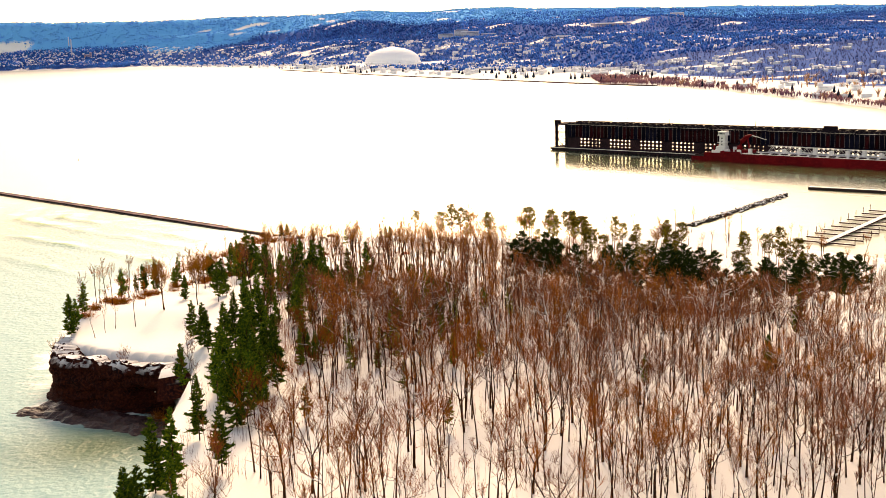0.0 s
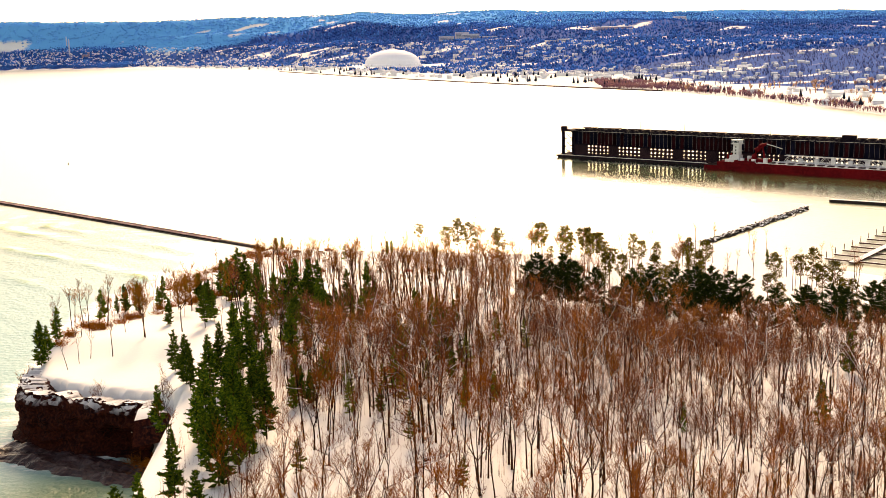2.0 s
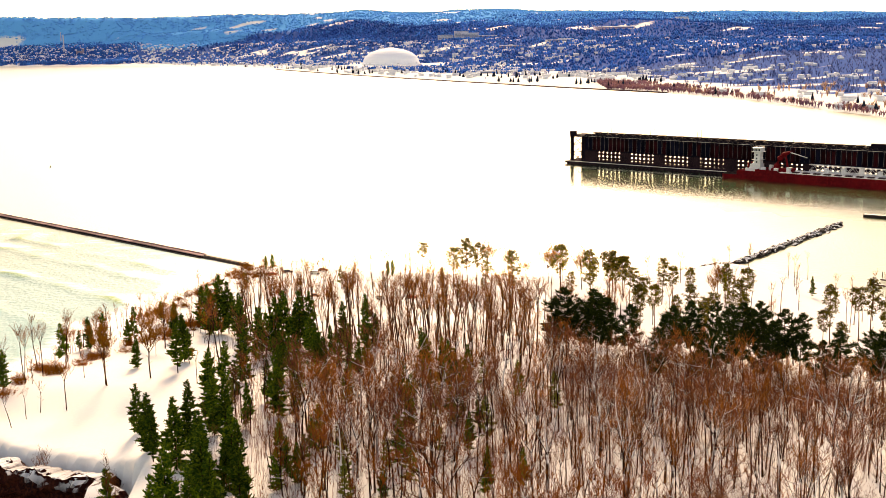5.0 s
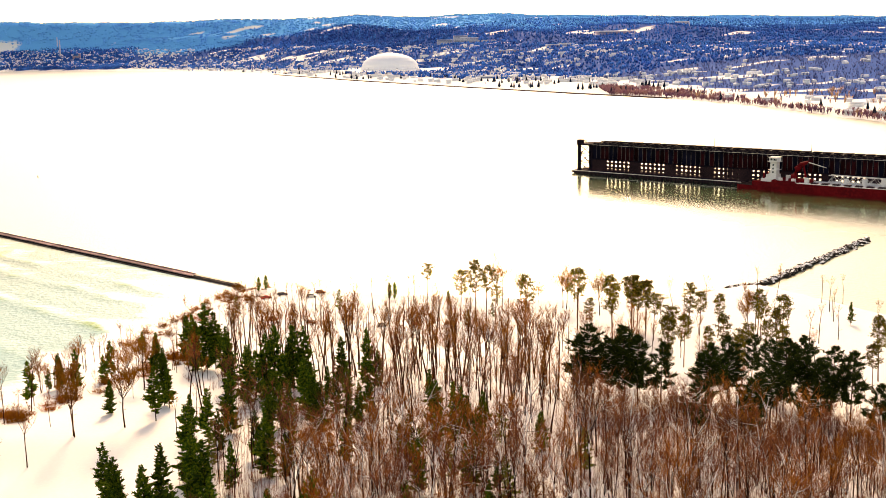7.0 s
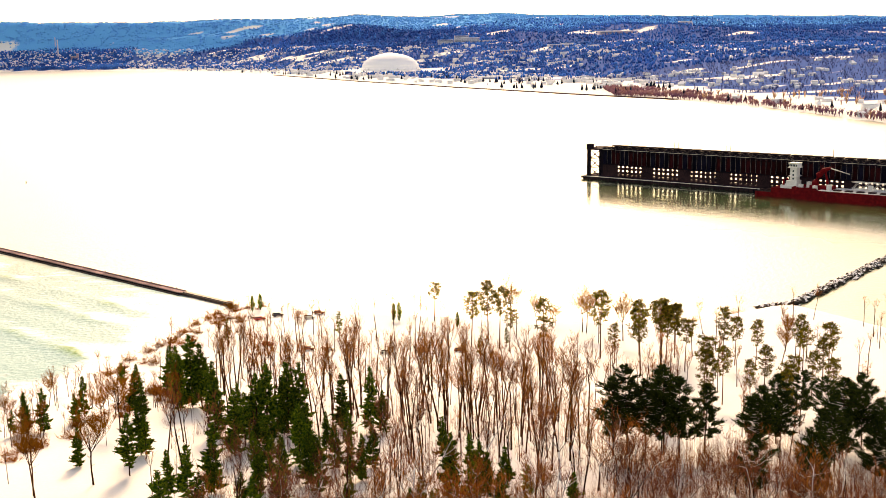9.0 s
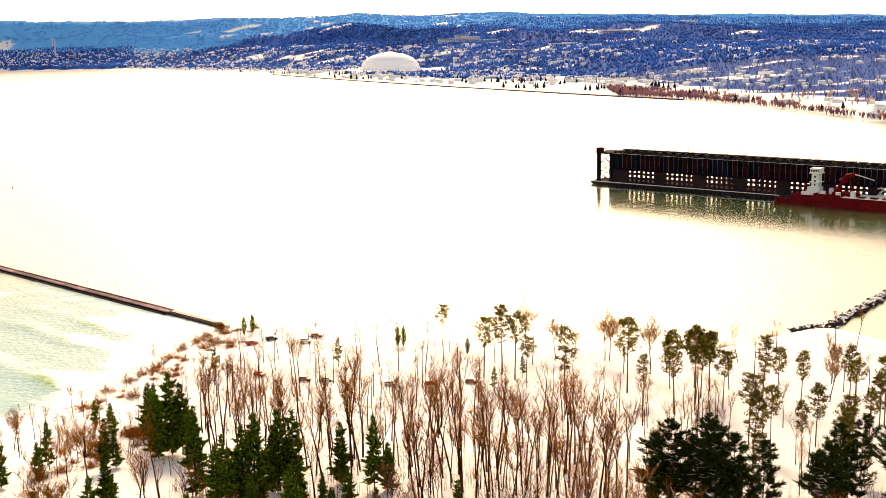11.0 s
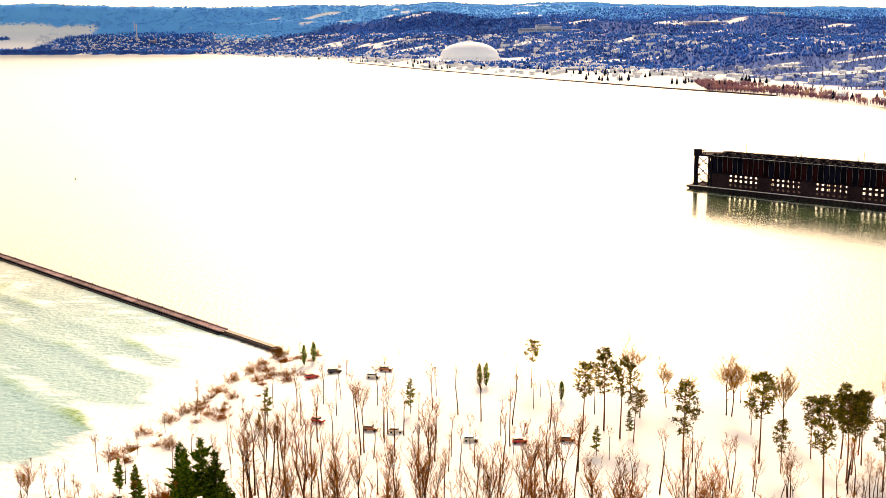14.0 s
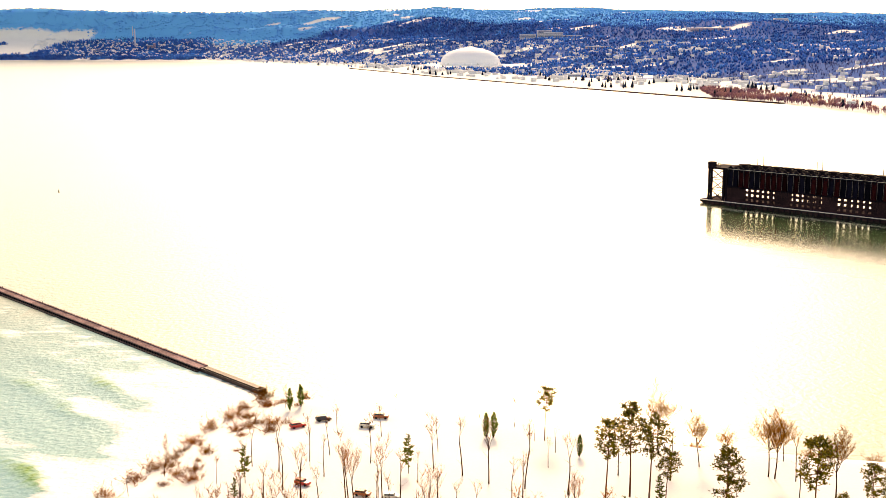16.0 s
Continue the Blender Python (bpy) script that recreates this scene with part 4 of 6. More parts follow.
spots = []
for iy in range(80):
    for ix in range(70):
        x = -98 + ix * 4.3 + rng.uniform(-2.1, 2.1)
        y = 165 + iy * 4.15 + rng.uniform(-2.0, 2.0)
        if x > 30 + 0.42 * y or x < -0.46 * y - 8:
            continue
        p = 0.74 + 0.20 * float(max(sstep(235, 290, y), sstep(25, 50, x)))
        if x > -20 and y < 262:
            p = 0.50 if x < 42 else 0.80
        elif -30 < x and y < 335:
            p = 0.84 if y < 300 else 0.95
        elif y < 395:
            p = 0.86
        edge = -38 + 3.5 * math.sin(y / 21)
        if x < edge:
            p = 0.045 if y < 405 else 0.10
        if y > 395:
            p = 0.60 if x < 0 else 0.52
        if y > 425:
            p = 0.36
        if y > 470:
            p = 0.13 if x < 30 else 0.06
        if y > 505:
            p = 0.04
        if x > 30 and y > 395:
            p = min(p, 0.20)
        if behind_woods(x, y):
            p = 0.85 if y < 345 else 0.50 if y < 372 else 0.26 if y < 440 and x < 100 else 0.05
        if -38 < x < -18 and 228 < y < 300:
            p = 0.12
        if x < -20 and y < 250:
            p = 0.30
        if -48 < x < -29 and 380 < y < 414:
            p = 0.12
        if 42 < x < 66 and 322 < y < 352:
            p = 0.22
        if math.hypot((x + 7) / 6, (y - 215) / 16) < 1 or math.hypot((x - 22) / 5, (y - 205) / 12) < 1:
            p = 0.15
        if rng.random() < p:
            spots.append((x, y))
sd = inland(np.array([s[0] for s in spots]), np.array([s[1] for s in spots]))
spots = [s for s, d in zip(spots, sd) if d > 5 and not any(q == 5.0 and abs(s[0] - a) < 3.0 and b - 24 < s[1] < b and hash((round(a), round(s[1]))) % 10 < 9 for a, b, q in taken) and all(math.hypot(s[0] - a, s[1] - b) > q for a, b, q in taken)]

woods = {}
count = 0
for x, y in spots:
    young = rng.random() < (0.30 if y < 400 else 0.55 if y < 425 else 0.85)
    k = rng.choice((POLE_RED if y > 405 or x < -37 else POLE) if young else (BARE_RED if y > 340 or x < -37 else BARE))
    tall = rng.uniform(8, 13 if y < 425 else 16) if young else rng.uniform(14, 20)
    if y > 440:
        tall *= 0.8
    if behind_woods(x, y):
        tall = min(tall, 11.0)
    if x < -38:
        tall = rng.uniform(5, 9)
    turn = rng.uniform(0, 360)
    alone = (y > 425 or x < -36 or (y < 262 and x < 42)) and count < 300
    if alone:
        count += 1
        k.plant(x, y, tall, turn)
    else:
        s = tall / k.tall
        c, w = math.cos(radians(turn)) * s, math.sin(radians(turn)) * s
        for i in range(2):
            v, t = k.tri[i] if hasattr(k, "tri") else (None, None)
            if v is None:
                k.tri = [triangles(q) for q in k.shapes]
                v, t = k.tri[i]
            vv = np.column_stack([v[:, 0] * c - v[:, 1] * w + x, v[:, 0] * w + v[:, 1] * c + y, v[:, 2] * s + height(x, y) - 0.05])
            red = 2 if (i == 1 and (wav(np.array([x]), np.array([y]), 14)[0] > 0.15 or y > 360)) else i
            red = 3 if i == 0 and y > 350 else 4 if i == 0 and k in SPREADING and 205 < y else red
            woods.setdefault((int((x + 100) // 60), int(y // 90)), []).append((vv, t, red))
brush = []
for k in range(4800):
    x, y = rng.uniform(-36, 120), 175 + 225 * rng.random() ** 0.8
    if k < 800 and y < 262:
        continue
    if k > 2200:
        x, y = rng.uniform(44, 112), rng.uniform(285, 365)
    if k > 3900:
        x, y = rng.uniform(-28, 46), rng.uniform(266, 318)
    if k > 4300:
        x, y = rng.uniform(-28, 80), rng.uniform(278, 334)
    if x > 30 + 0.42 * y or (behind_woods(x, y) and (y > 372 or y > 350 and k % 3)):
        continue
    sh = Shape()
    z = height(x, y)
    for i in range(rng.randrange(3, 7)):
        h = rng.uniform(1.5, 7.0)
        px, py = x + rng.uniform(-0.8, 0.8), y + rng.uniform(-0.8, 0.8)
        tip = (px + rng.uniform(-0.5, 0.5), py + rng.uniform(-0.5, 0.5), z + h)
        sh.spike((px, py, z - 0.1), tip, 0.035)
        for q in range(4):
            b0 = Vector((px, py, z)).lerp(Vector(tip), rng.uniform(0.4, 0.9))
            sh.spike(b0, b0 + Vector((rng.uniform(-1, 1), rng.uniform(-1, 1), rng.uniform(0.5, 1.5))) * h * 0.14, 0.018)
    brush.append((*triangles(sh), 0))
joined("undergrowth", brush, (M_TWIG_J,), "thin leafless brush and saplings under the trees", "undergrowth")
M_TWIG_JR = mat("woodland_russet_twigs", (0.29, 0.085, 0.020), (0.15, 0.046, 0.014), (0.44, 0.17, 0.03), 0.95, 0.10, 0.9, 0, island=0.5)
for key in sorted(woods):
    joined("woodland", woods[key], (M_BARK_J, M_TWIG_J, M_TWIG_JR, M_BARK_DRY, M_BARK_SNOWY), "dense stand of leafless red-brown hardwoods over snow", "woodland")


# ---------------------------------------------------------------- sandstone cliff at the point
BOULDERS = {}


def boulder_mesh(i, material=None):
    """An uneven block of stone, about 1 m."""
    material = material or M_ROCK
    key = (i, material.name)
    if key not in BOULDERS:
        r = random.Random(100 + i)
        bm = bmesh.new()
        bmesh.ops.create_icosphere(bm, subdivisions=1, radius=0.62)
        for v in bm.verts:
            v.co *= r.uniform(0.75, 1.25)
            v.co.z *= 0.75
        me = bpy.data.meshes.new("boulder")
        bm.to_mesh(me)
        bm.free()
        me.materials.append(material)
        BOULDERS[key] = me
    return BOULDERS[key]


def sandstone_cliff():
    line = [(-49.0, 288.5), (-50.5, 286.5), (-54, 288.5), (-60, 291.5), (-66, 294.5), (-73, 298), (-79.5, 301), (-82.5, 305.5), (-84.5, 311), (-85.5, 318), (-86, 325)]
    pts = []
    for a, b in zip(line, line[1:]):
        for i in range(12):
            pts.append((a[0] + (b[0] - a[0]) * i / 12, a[1] + (b[1] - a[1]) * i / 12))
    rows = [-2.0, 0.0] + [0.5 * k for k in range(1, 26)] + [12.8, 13.0, 12.2, 8.0]
    sh = Shape()
    n = len(pts)
    for j, z in enumerate(rows):
        for i, (x, y) in enumerate(pts):
            a, b = pts[max(i - 1, 0)], pts[min(i + 1, n - 1)]
            d = Vector((b[0] - a[0], b[1] - a[1])).normalized()
            out = Vector((d.y, -d.x))                      # away from the land
            if out.x > 0.2:
                out = -out
            u = i / (n - 1)
            o = 0.2 + 1.3 * noise.fractal(Vector((x * 0.16, y * 0.16, z * 0.35)), 1.0, 2.0, 4) + 0.35 * math.sin(z * 2.4 + noise.noise(Vector((x * 0.1, y * 0.1, 3))) * 3)
            o += 0.9 * abs(noise.noise(Vector((x * 0.45, y * 0.45, z * 0.5)))) + 0.45 * noise.noise(Vector((x * 1.1, y * 1.1, z * 1.6)))
            o += 1.6 * max(0, 1 - abs(z - 0.3) / 1.0)      # wave-cut foot
            cave = math.exp(-(abs(u - 0.22) / 0.13) ** 3) * math.exp(-((z - 3.4) / 3.4) ** 4)
            o -= 7.5 * cave
            if z > 11:
                o += 0.7 * noise.noise(Vector((x * 0.7, y * 0.7, 9))) - (z - 11) * 0.8
            if j >= len(rows) - 2:
                o -= 5.5 + 6 * (j - len(rows) + 2)
            zz = z + (0.9 * noise.noise(Vector((x * 0.35, y * 0.35, z * 0.2))) + 0.5 * noise.noise(Vector((x, y, z)))) * min(1, max(0, z - 1) / 6)
            sh.v.append((x + out.x * o, y + out.y * o, zz))
    for j in range(len(rows) - 1):
        for i in range(n - 1):
            k = j * n + i
            sh.f.append((k, k + 1, k + 1 + n, k + n))
    ob = thing("sandstone_cliff", Matrix(), "dark red sandstone sea cliff with snowy rim", "cliff")
    part("rock_face", sh, M_ROCK, ob)
    # shelf awash in front of the face
    sh = Shape()
    inner, outer = ((-44, 281), (-86, 306)), ((-46, 267), (-94, 296))
    nu, nv = 60, 26
    for i in range(nu):
        for j in range(nv):
            u, v = i / (nu - 1), j / (nv - 1)
            ax, ay = inner[0][0] + (inner[1][0] - inner[0][0]) * u, inner[0][1] + (inner[1][1] - inner[0][1]) * u
            bx, by = outer[0][0] + (outer[1][0] - outer[0][0]) * u, outer[0][1] + (outer[1][1] - outer[0][1]) * u
            x, y = ax + (bx - ax) * v, ay + (by - ay) * v
            edge = min(1.0, 4 * v + 0.4, 3.2 * (1 - v), 7 * (1 - u) + 0.2, 6 * u + 0.2)
            z = -1.6 + 2.5 * edge ** 0.5 + 1.0 * noise.fractal(Vector((x * 0.22, y * 0.3, 1.0)), 1.0, 2.0, 4)
            sh.v.append((x, y, z))
    for i in range(nu - 1):
        for j in range(nv - 1):
            k = i * nv + j
            sh.f.append((k, k + nv, k + nv + 1, k + 1))
    part("wave_washed_shelf", sh, M_WETROCK, ob, "wet dark sandstone shelf")
    r = random.Random(8)
    for i in range(34):
        u = r.uniform(0.18, 0.98) * (n - 1)
        x, y = pts[int(u)]
        part("boulder", boulder_mesh(i % 4), None, ob).matrix_basis = (
            pose(x + r.uniform(0.5, 3.5), y + r.uniform(0.5, 4.0), 12.4 + r.uniform(-0.5, 0.4), r.uniform(-40, 40), r.uniform(-40, 40), r.uniform(0, 360)) @ Matrix.Scale(r.uniform(0.7, 1.9), 4))


sandstone_cliff()


# ---------------------------------------------------------------- ore dock
DOCK = pose(164, 897, 0, 0, 0, -44.15)
PITCH, LONG, BAY = 3.27, 300.0, 26.6


def ore_dock():
    ob = thing("ore_dock", DOCK, "long dark steel and concrete ore-loading dock standing in the water", "dock")
    sh = Shape()
    sh.box((-14.5, -1.6, -4), (LONG, 20, 1.9))
    sh.box((-16.5, -1.0, 0.6), (-14.5, 19, 2.1))
    part("footing", sh, M_CONC, ob, "dark concrete footing")
    sh = Shape()
    sh.box((-15.5, -1.75, 1.9), (LONG, -0.9, 2.2))
    part("ledge", sh, M_SNOW, ob, "snow-dusted ledge along the footing")
    for i in range(90):
        sh0 = fender_mesh()
        f = part("fender", sh0, None, ob)
        f.matrix_basis = Matrix.Translation((-13 + i * PITCH, -1.75, 0))
    s = 0.0
    k = 0
    while s < LONG - BAY:
        wide = 10.4 if k == 0 else 7.0
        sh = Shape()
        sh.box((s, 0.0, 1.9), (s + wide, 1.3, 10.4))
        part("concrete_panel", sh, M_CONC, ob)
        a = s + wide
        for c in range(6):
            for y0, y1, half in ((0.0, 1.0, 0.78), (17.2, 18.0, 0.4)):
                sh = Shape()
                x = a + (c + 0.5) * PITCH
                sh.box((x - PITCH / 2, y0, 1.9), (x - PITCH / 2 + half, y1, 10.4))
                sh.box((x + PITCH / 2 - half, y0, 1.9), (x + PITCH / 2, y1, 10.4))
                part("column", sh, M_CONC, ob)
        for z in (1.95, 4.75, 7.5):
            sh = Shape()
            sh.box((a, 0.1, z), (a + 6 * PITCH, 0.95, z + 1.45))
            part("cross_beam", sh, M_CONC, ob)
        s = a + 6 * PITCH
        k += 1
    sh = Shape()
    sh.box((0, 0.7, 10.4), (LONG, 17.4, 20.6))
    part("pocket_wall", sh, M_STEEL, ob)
    sh = Shape()
    sh.box((-0.4, 0.0, 10.0), (LONG, 18.1, 10.9))
    sh.box((-0.4, -0.5, 20.2), (LONG, 18.6, 21.0))
    part("girder", sh, M_STEEL, ob)
    sh = Shape()
    sh.box((-0.3, -0.4, 21.0), (LONG, 18.5, 21.06))
    part("deck", sh, M_DECK, ob, "black top deck")
    sh = Shape()
    sh.box((0, -0.62, 20.45), (LONG, -0.5, 20.6))
    part("catwalk", sh, M_SNOW, ob, "snow-dusted catwalk")
    ch = Shape()
    t = Matrix.Rotation(radians(-4), 4, "X")
    ch.box((-0.85, -0.75, 0), (0.85, -0.5, 9.0), t)
    ch.box((-1.05, -1.35, 0), (-0.85, -0.3, 9.2), t)
    ch.box((0.85, -1.35, 0), (1.05, -0.3, 9.2), t)
    for z in (0.4, 3.2, 6.0, 8.4):
        ch.box((-1.0, -1.05, z), (1.0, -0.7, z + 0.22), t)
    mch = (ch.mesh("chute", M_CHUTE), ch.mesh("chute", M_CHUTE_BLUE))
    pick = random.Random(12)
    win, dot = Shape(), Shape()
    win.box((-0.9, -0.55, 0), (0.9, 0.5, 0.8))
    win.box((-0.35, -0.4, 0.8), (0.5, 0.3, 1.25))
    mwin = win.mesh("winch_box", M_STEEL)
    dot.box((1.5, -0.75, 0.4), (1.62, -0.65, 9.3))
    for k in range(7):
        dot.box((1.44, -0.8, 0.9 + k * 1.2), (1.68, -0.6, 1.3 + k * 1.2))
    mdot = dot.mesh("chain", M_PALE0)
    for i in range(int(LONG / PITCH)):
        c = part("chute", mch[0 if pick.random() < 0.30 + 0.35 * math.sin(i * 0.45) ** 2 else 1], None, ob)
        c.matrix_basis = Matrix.Translation((1.7 + i * PITCH, 0.9, 10.7))
        part("winch_box", mwin, None, ob).matrix_basis = Matrix.Translation((1.7 + i * PITCH, -0.1, 20.9)) @ Matrix.Scale(0.8 + 0.5 * pick.random(), 4)
        part("chain", mdot, None, c)
    # hoist frames over the pockets, with thin roofs
    fr = Shape()
    fr.box((-2.45, 5.4, 1.25), (2.45, 9.6, 1.9))
    fr.box((-1.2, 6.4, 0.0), (1.2, 8.6, 1.3))
    for x in (-2.0, 2.0):
        for y in (5.9, 9.1):
            fr.box((x - 0.09, y - 0.09, 0), (x + 0.09, y + 0.09, 1.3))
    mfr = fr.mesh("hoist_roof", M_STEEL)
    for i in range(int(LONG / (2 * PITCH)) - 1):
        part("hoist_roof", mfr, None, ob).matrix_basis = Matrix.Translation((6 + i * 2 * PITCH, 0, 21.0)) @ Matrix.Scale(0.9 + 0.2 * pick.random(), 4, (1, 0, 0))
    sh = Shape()
    for y in (4.5, 6.0, 9.0, 10.5):
        sh.box((0.2, y, 21.06), (LONG, y + 0.12, 21.35))
    part("rail_track", sh, M_STEEL, ob)
    for i, s in enumerate((13, 16.5, 48, 51, 84, 87, 152)):
        sh = Shape()
        sh.tube([(s, 9, 21), (s, 9, 21 + (5.5, 7, 6, 8)[i % 4])], [0.2, 0.12], 5)
        part("light_pole", sh, M_STEEL, ob)
    # end tower
    tw = Shape()
    tw.box((-13.0, 0.0, 19.6), (0, 18.1, 20.7))
    tower = part("end_tower", tw, M_STEEL, ob, "open steel end tower")
    for x in (-12.2, -10.6, -2.8, -0.9):
        for y in (1.0, 17.0):
            sh = Shape()
            sh.box((x - 0.5, y - 0.5, 1.9), (x + 0.5, y + 0.5, 19.7))
            part("leg", sh, M_STEEL, tower)
    for y in (1.0, 17.0):
        for z in (7.6, 13.6):
            sh = Shape()
            sh.box((-12.2, y - 0.15, z), (-0.9, y + 0.15, z + 0.35))
            part("brace", sh, M_STEEL, tower)
        for z0, z1 in ((2, 7.6), (7.9, 13.6), (13.9, 19.6)):
            for x0, x1 in ((-10.6, -2.8), (-2.8, -10.6)):
                sh = Shape()
                sh.tube([(x0, y, z0), (x1, y, z1)], [0.3, 0.3], 4)
                part("brace", sh, M_STEEL, tower)
    for x in (-12.2, -0.9):
        for z in (7.6, 13.6):
            sh = Shape()
            sh.box((x - 0.15, 1, z), (x + 0.15, 17, z + 0.35))
            part("brace", sh, M_STEEL, tower)
    sh = Shape()
    sh.box((-13.0, 0.2, 20.7), (-9.6, 4.2, 23.2))
    sh.box((-13.2, 0.0, 23.2), (-9.4, 4.4, 23.45))
    part("cabin", sh, M_STEEL, tower)
    sh = Shape()
    for z in (21.3, 22.0, 22.8):
        sh.box((-8.4, 1.0, z), (-5.4, 1.15, z + 0.35))
    for x in (-8.2, -6.9, -5.6):
        sh.box((x, 1.02, 20.7), (x + 0.14, 1.14, 23.6))
    part("railing_panel", sh, M_CHUTE, tower, "rust-red railing panel")
    sh = Shape()
    sh.box((203, 3.8, 21.7), (212, 6.6, 24.6))
    sh.box((203.5, 4.0, 21.3), (205, 6.4, 21.8))
    sh.box((210, 4.0, 21.3), (211.5, 6.4, 21.8))
    part("hopper_wagon", sh, M_STEEL, ob)


FENDER = []


def fender_mesh():
    if not FENDER:
        sh = Shape()
        sh.box((-0.22, -0.35, -1.5), (0.22, 0.15, 1.7))
        FENDER.append(sh.mesh("fender", M_STEEL))
    return FENDER[0]


ore_dock()


# ---------------------------------------------------------------- the red barge and its tug, moored at the dock
def hull(outline, z0, z1, flare=0.0):
    sh = Shape()
    n = len(outline)
    for z, k in ((z0, 1 - flare), (z1, 1.0)):
        for x, y in outline:
            sh.v.append((x, y * k, z))
    for i in range(n):
        j = (i + 1) % n
        sh.f.append((i, j, j + n, i + n))
    sh.f.append(tuple(range(n, 2 * n)))
    return sh


def red_barge():
    ob = thing("cargo_barge", DOCK @ pose(139, -11.0, 0), "long red self-unloading cargo barge moored at the dock", "barge")
    o = [(0, -8), (2, -8.5), (165, -8.5), (176, -6), (182, 0), (176, 6), (165, 8.5), (2, 8.5), (0, 8)]
    part("hull", hull(o, -1.5, 6.0, 0.02), M_RED, ob)
    sh = Shape()
    sh.box((16, -8.3, 6.0), (176 - 12, 8.3, 6.25))
    part("deck", sh, M_WHITE, ob, "snow-white deck")
    sh = Shape()
    sh.box((0.5, -8.2, 6.0), (15, -7.8, 7.2))
    sh.box((0.5, 7.8, 6.0), (15, 8.2, 7.2))
    sh.box((0.2, -8.2, 6.0), (0.7, 8.2, 7.2))
    part("bulwark", sh, M_RED, ob)
    sh = Shape()
    sh.box((-1.9, -0.9, 0), (1.9, 2.2, 0.75))
    cover = sh.mesh("hatch_cover", M_HATCH)
    for i in range(21):
        part("hatch_cover", cover, None, ob).matrix_basis = Matrix.Translation((26 + i * 6.6, -6.2, 6.2))
    # unloading arm
    sh = Shape()
    sh.tube([(11, -1, 6), (11.5, -1, 10), (13, -1, 14), (16, -1, 17), (20, -1, 18.6)], [1.9, 2.0, 1.9, 1.5, 0.7], 8)
    sh.tube([(19, -1, 6), (18.2, -1, 11), (17, -1, 16.5)], [0.8, 0.7, 0.5], 6)
    sh.box((9, -4, 6), (22, 3, 8.2))
    part("unloading_arm", sh, M_RED, ob, "curved red unloading arm")
    sh = Shape()
    sh.tube([(18.5, -1, 18.6), (24, -1, 17.4), (31, -1, 15.6)], [0.35, 0.3, 0.2], 5)
    part("jib", sh, M_WHITE, ob)
    for i, (x, y) in enumerate(((4, -4), (6, 3), (13, -5.5), (21, -5.0))):
        sh = Shape()
        sh.box((x - 1.1, y - 1.1, 6), (x + 1.1, y + 1.1, 8.4 + i % 2))
        part("deck_locker", sh, M_WHITE, ob)
    # lattice boom along the deck
    for y in (-2.4, 1.2):
        for z in (7.8, 11.6):
            sh = Shape()
            sh.tube([(33, y, z), (140, y, z - (0 if z < 9 else 1.0))], [0.2, 0.2], 4)
            part("boom_chord", sh, M_WHITE, ob)
        for i in range(18):
            x = 33 + i * 5.9
            z1 = 11.5 - i * 0.05
            sh = Shape()
            sh.tube([(x, y, 7.8), (x + 2.95, y, z1), (x + 5.9, y, 7.8)], [0.14, 0.14, 0.14], 4)
            part("boom_lattice", sh, M_WHITE, ob)
    for i in range(9):
        sh = Shape()
        sh.box((40 + i * 11, 3.0, 6), (42.4 + i * 11, 5.4, 9.2 + (i % 3) * 0.6))
        part("vent_housing", sh, M_WHITE, ob)


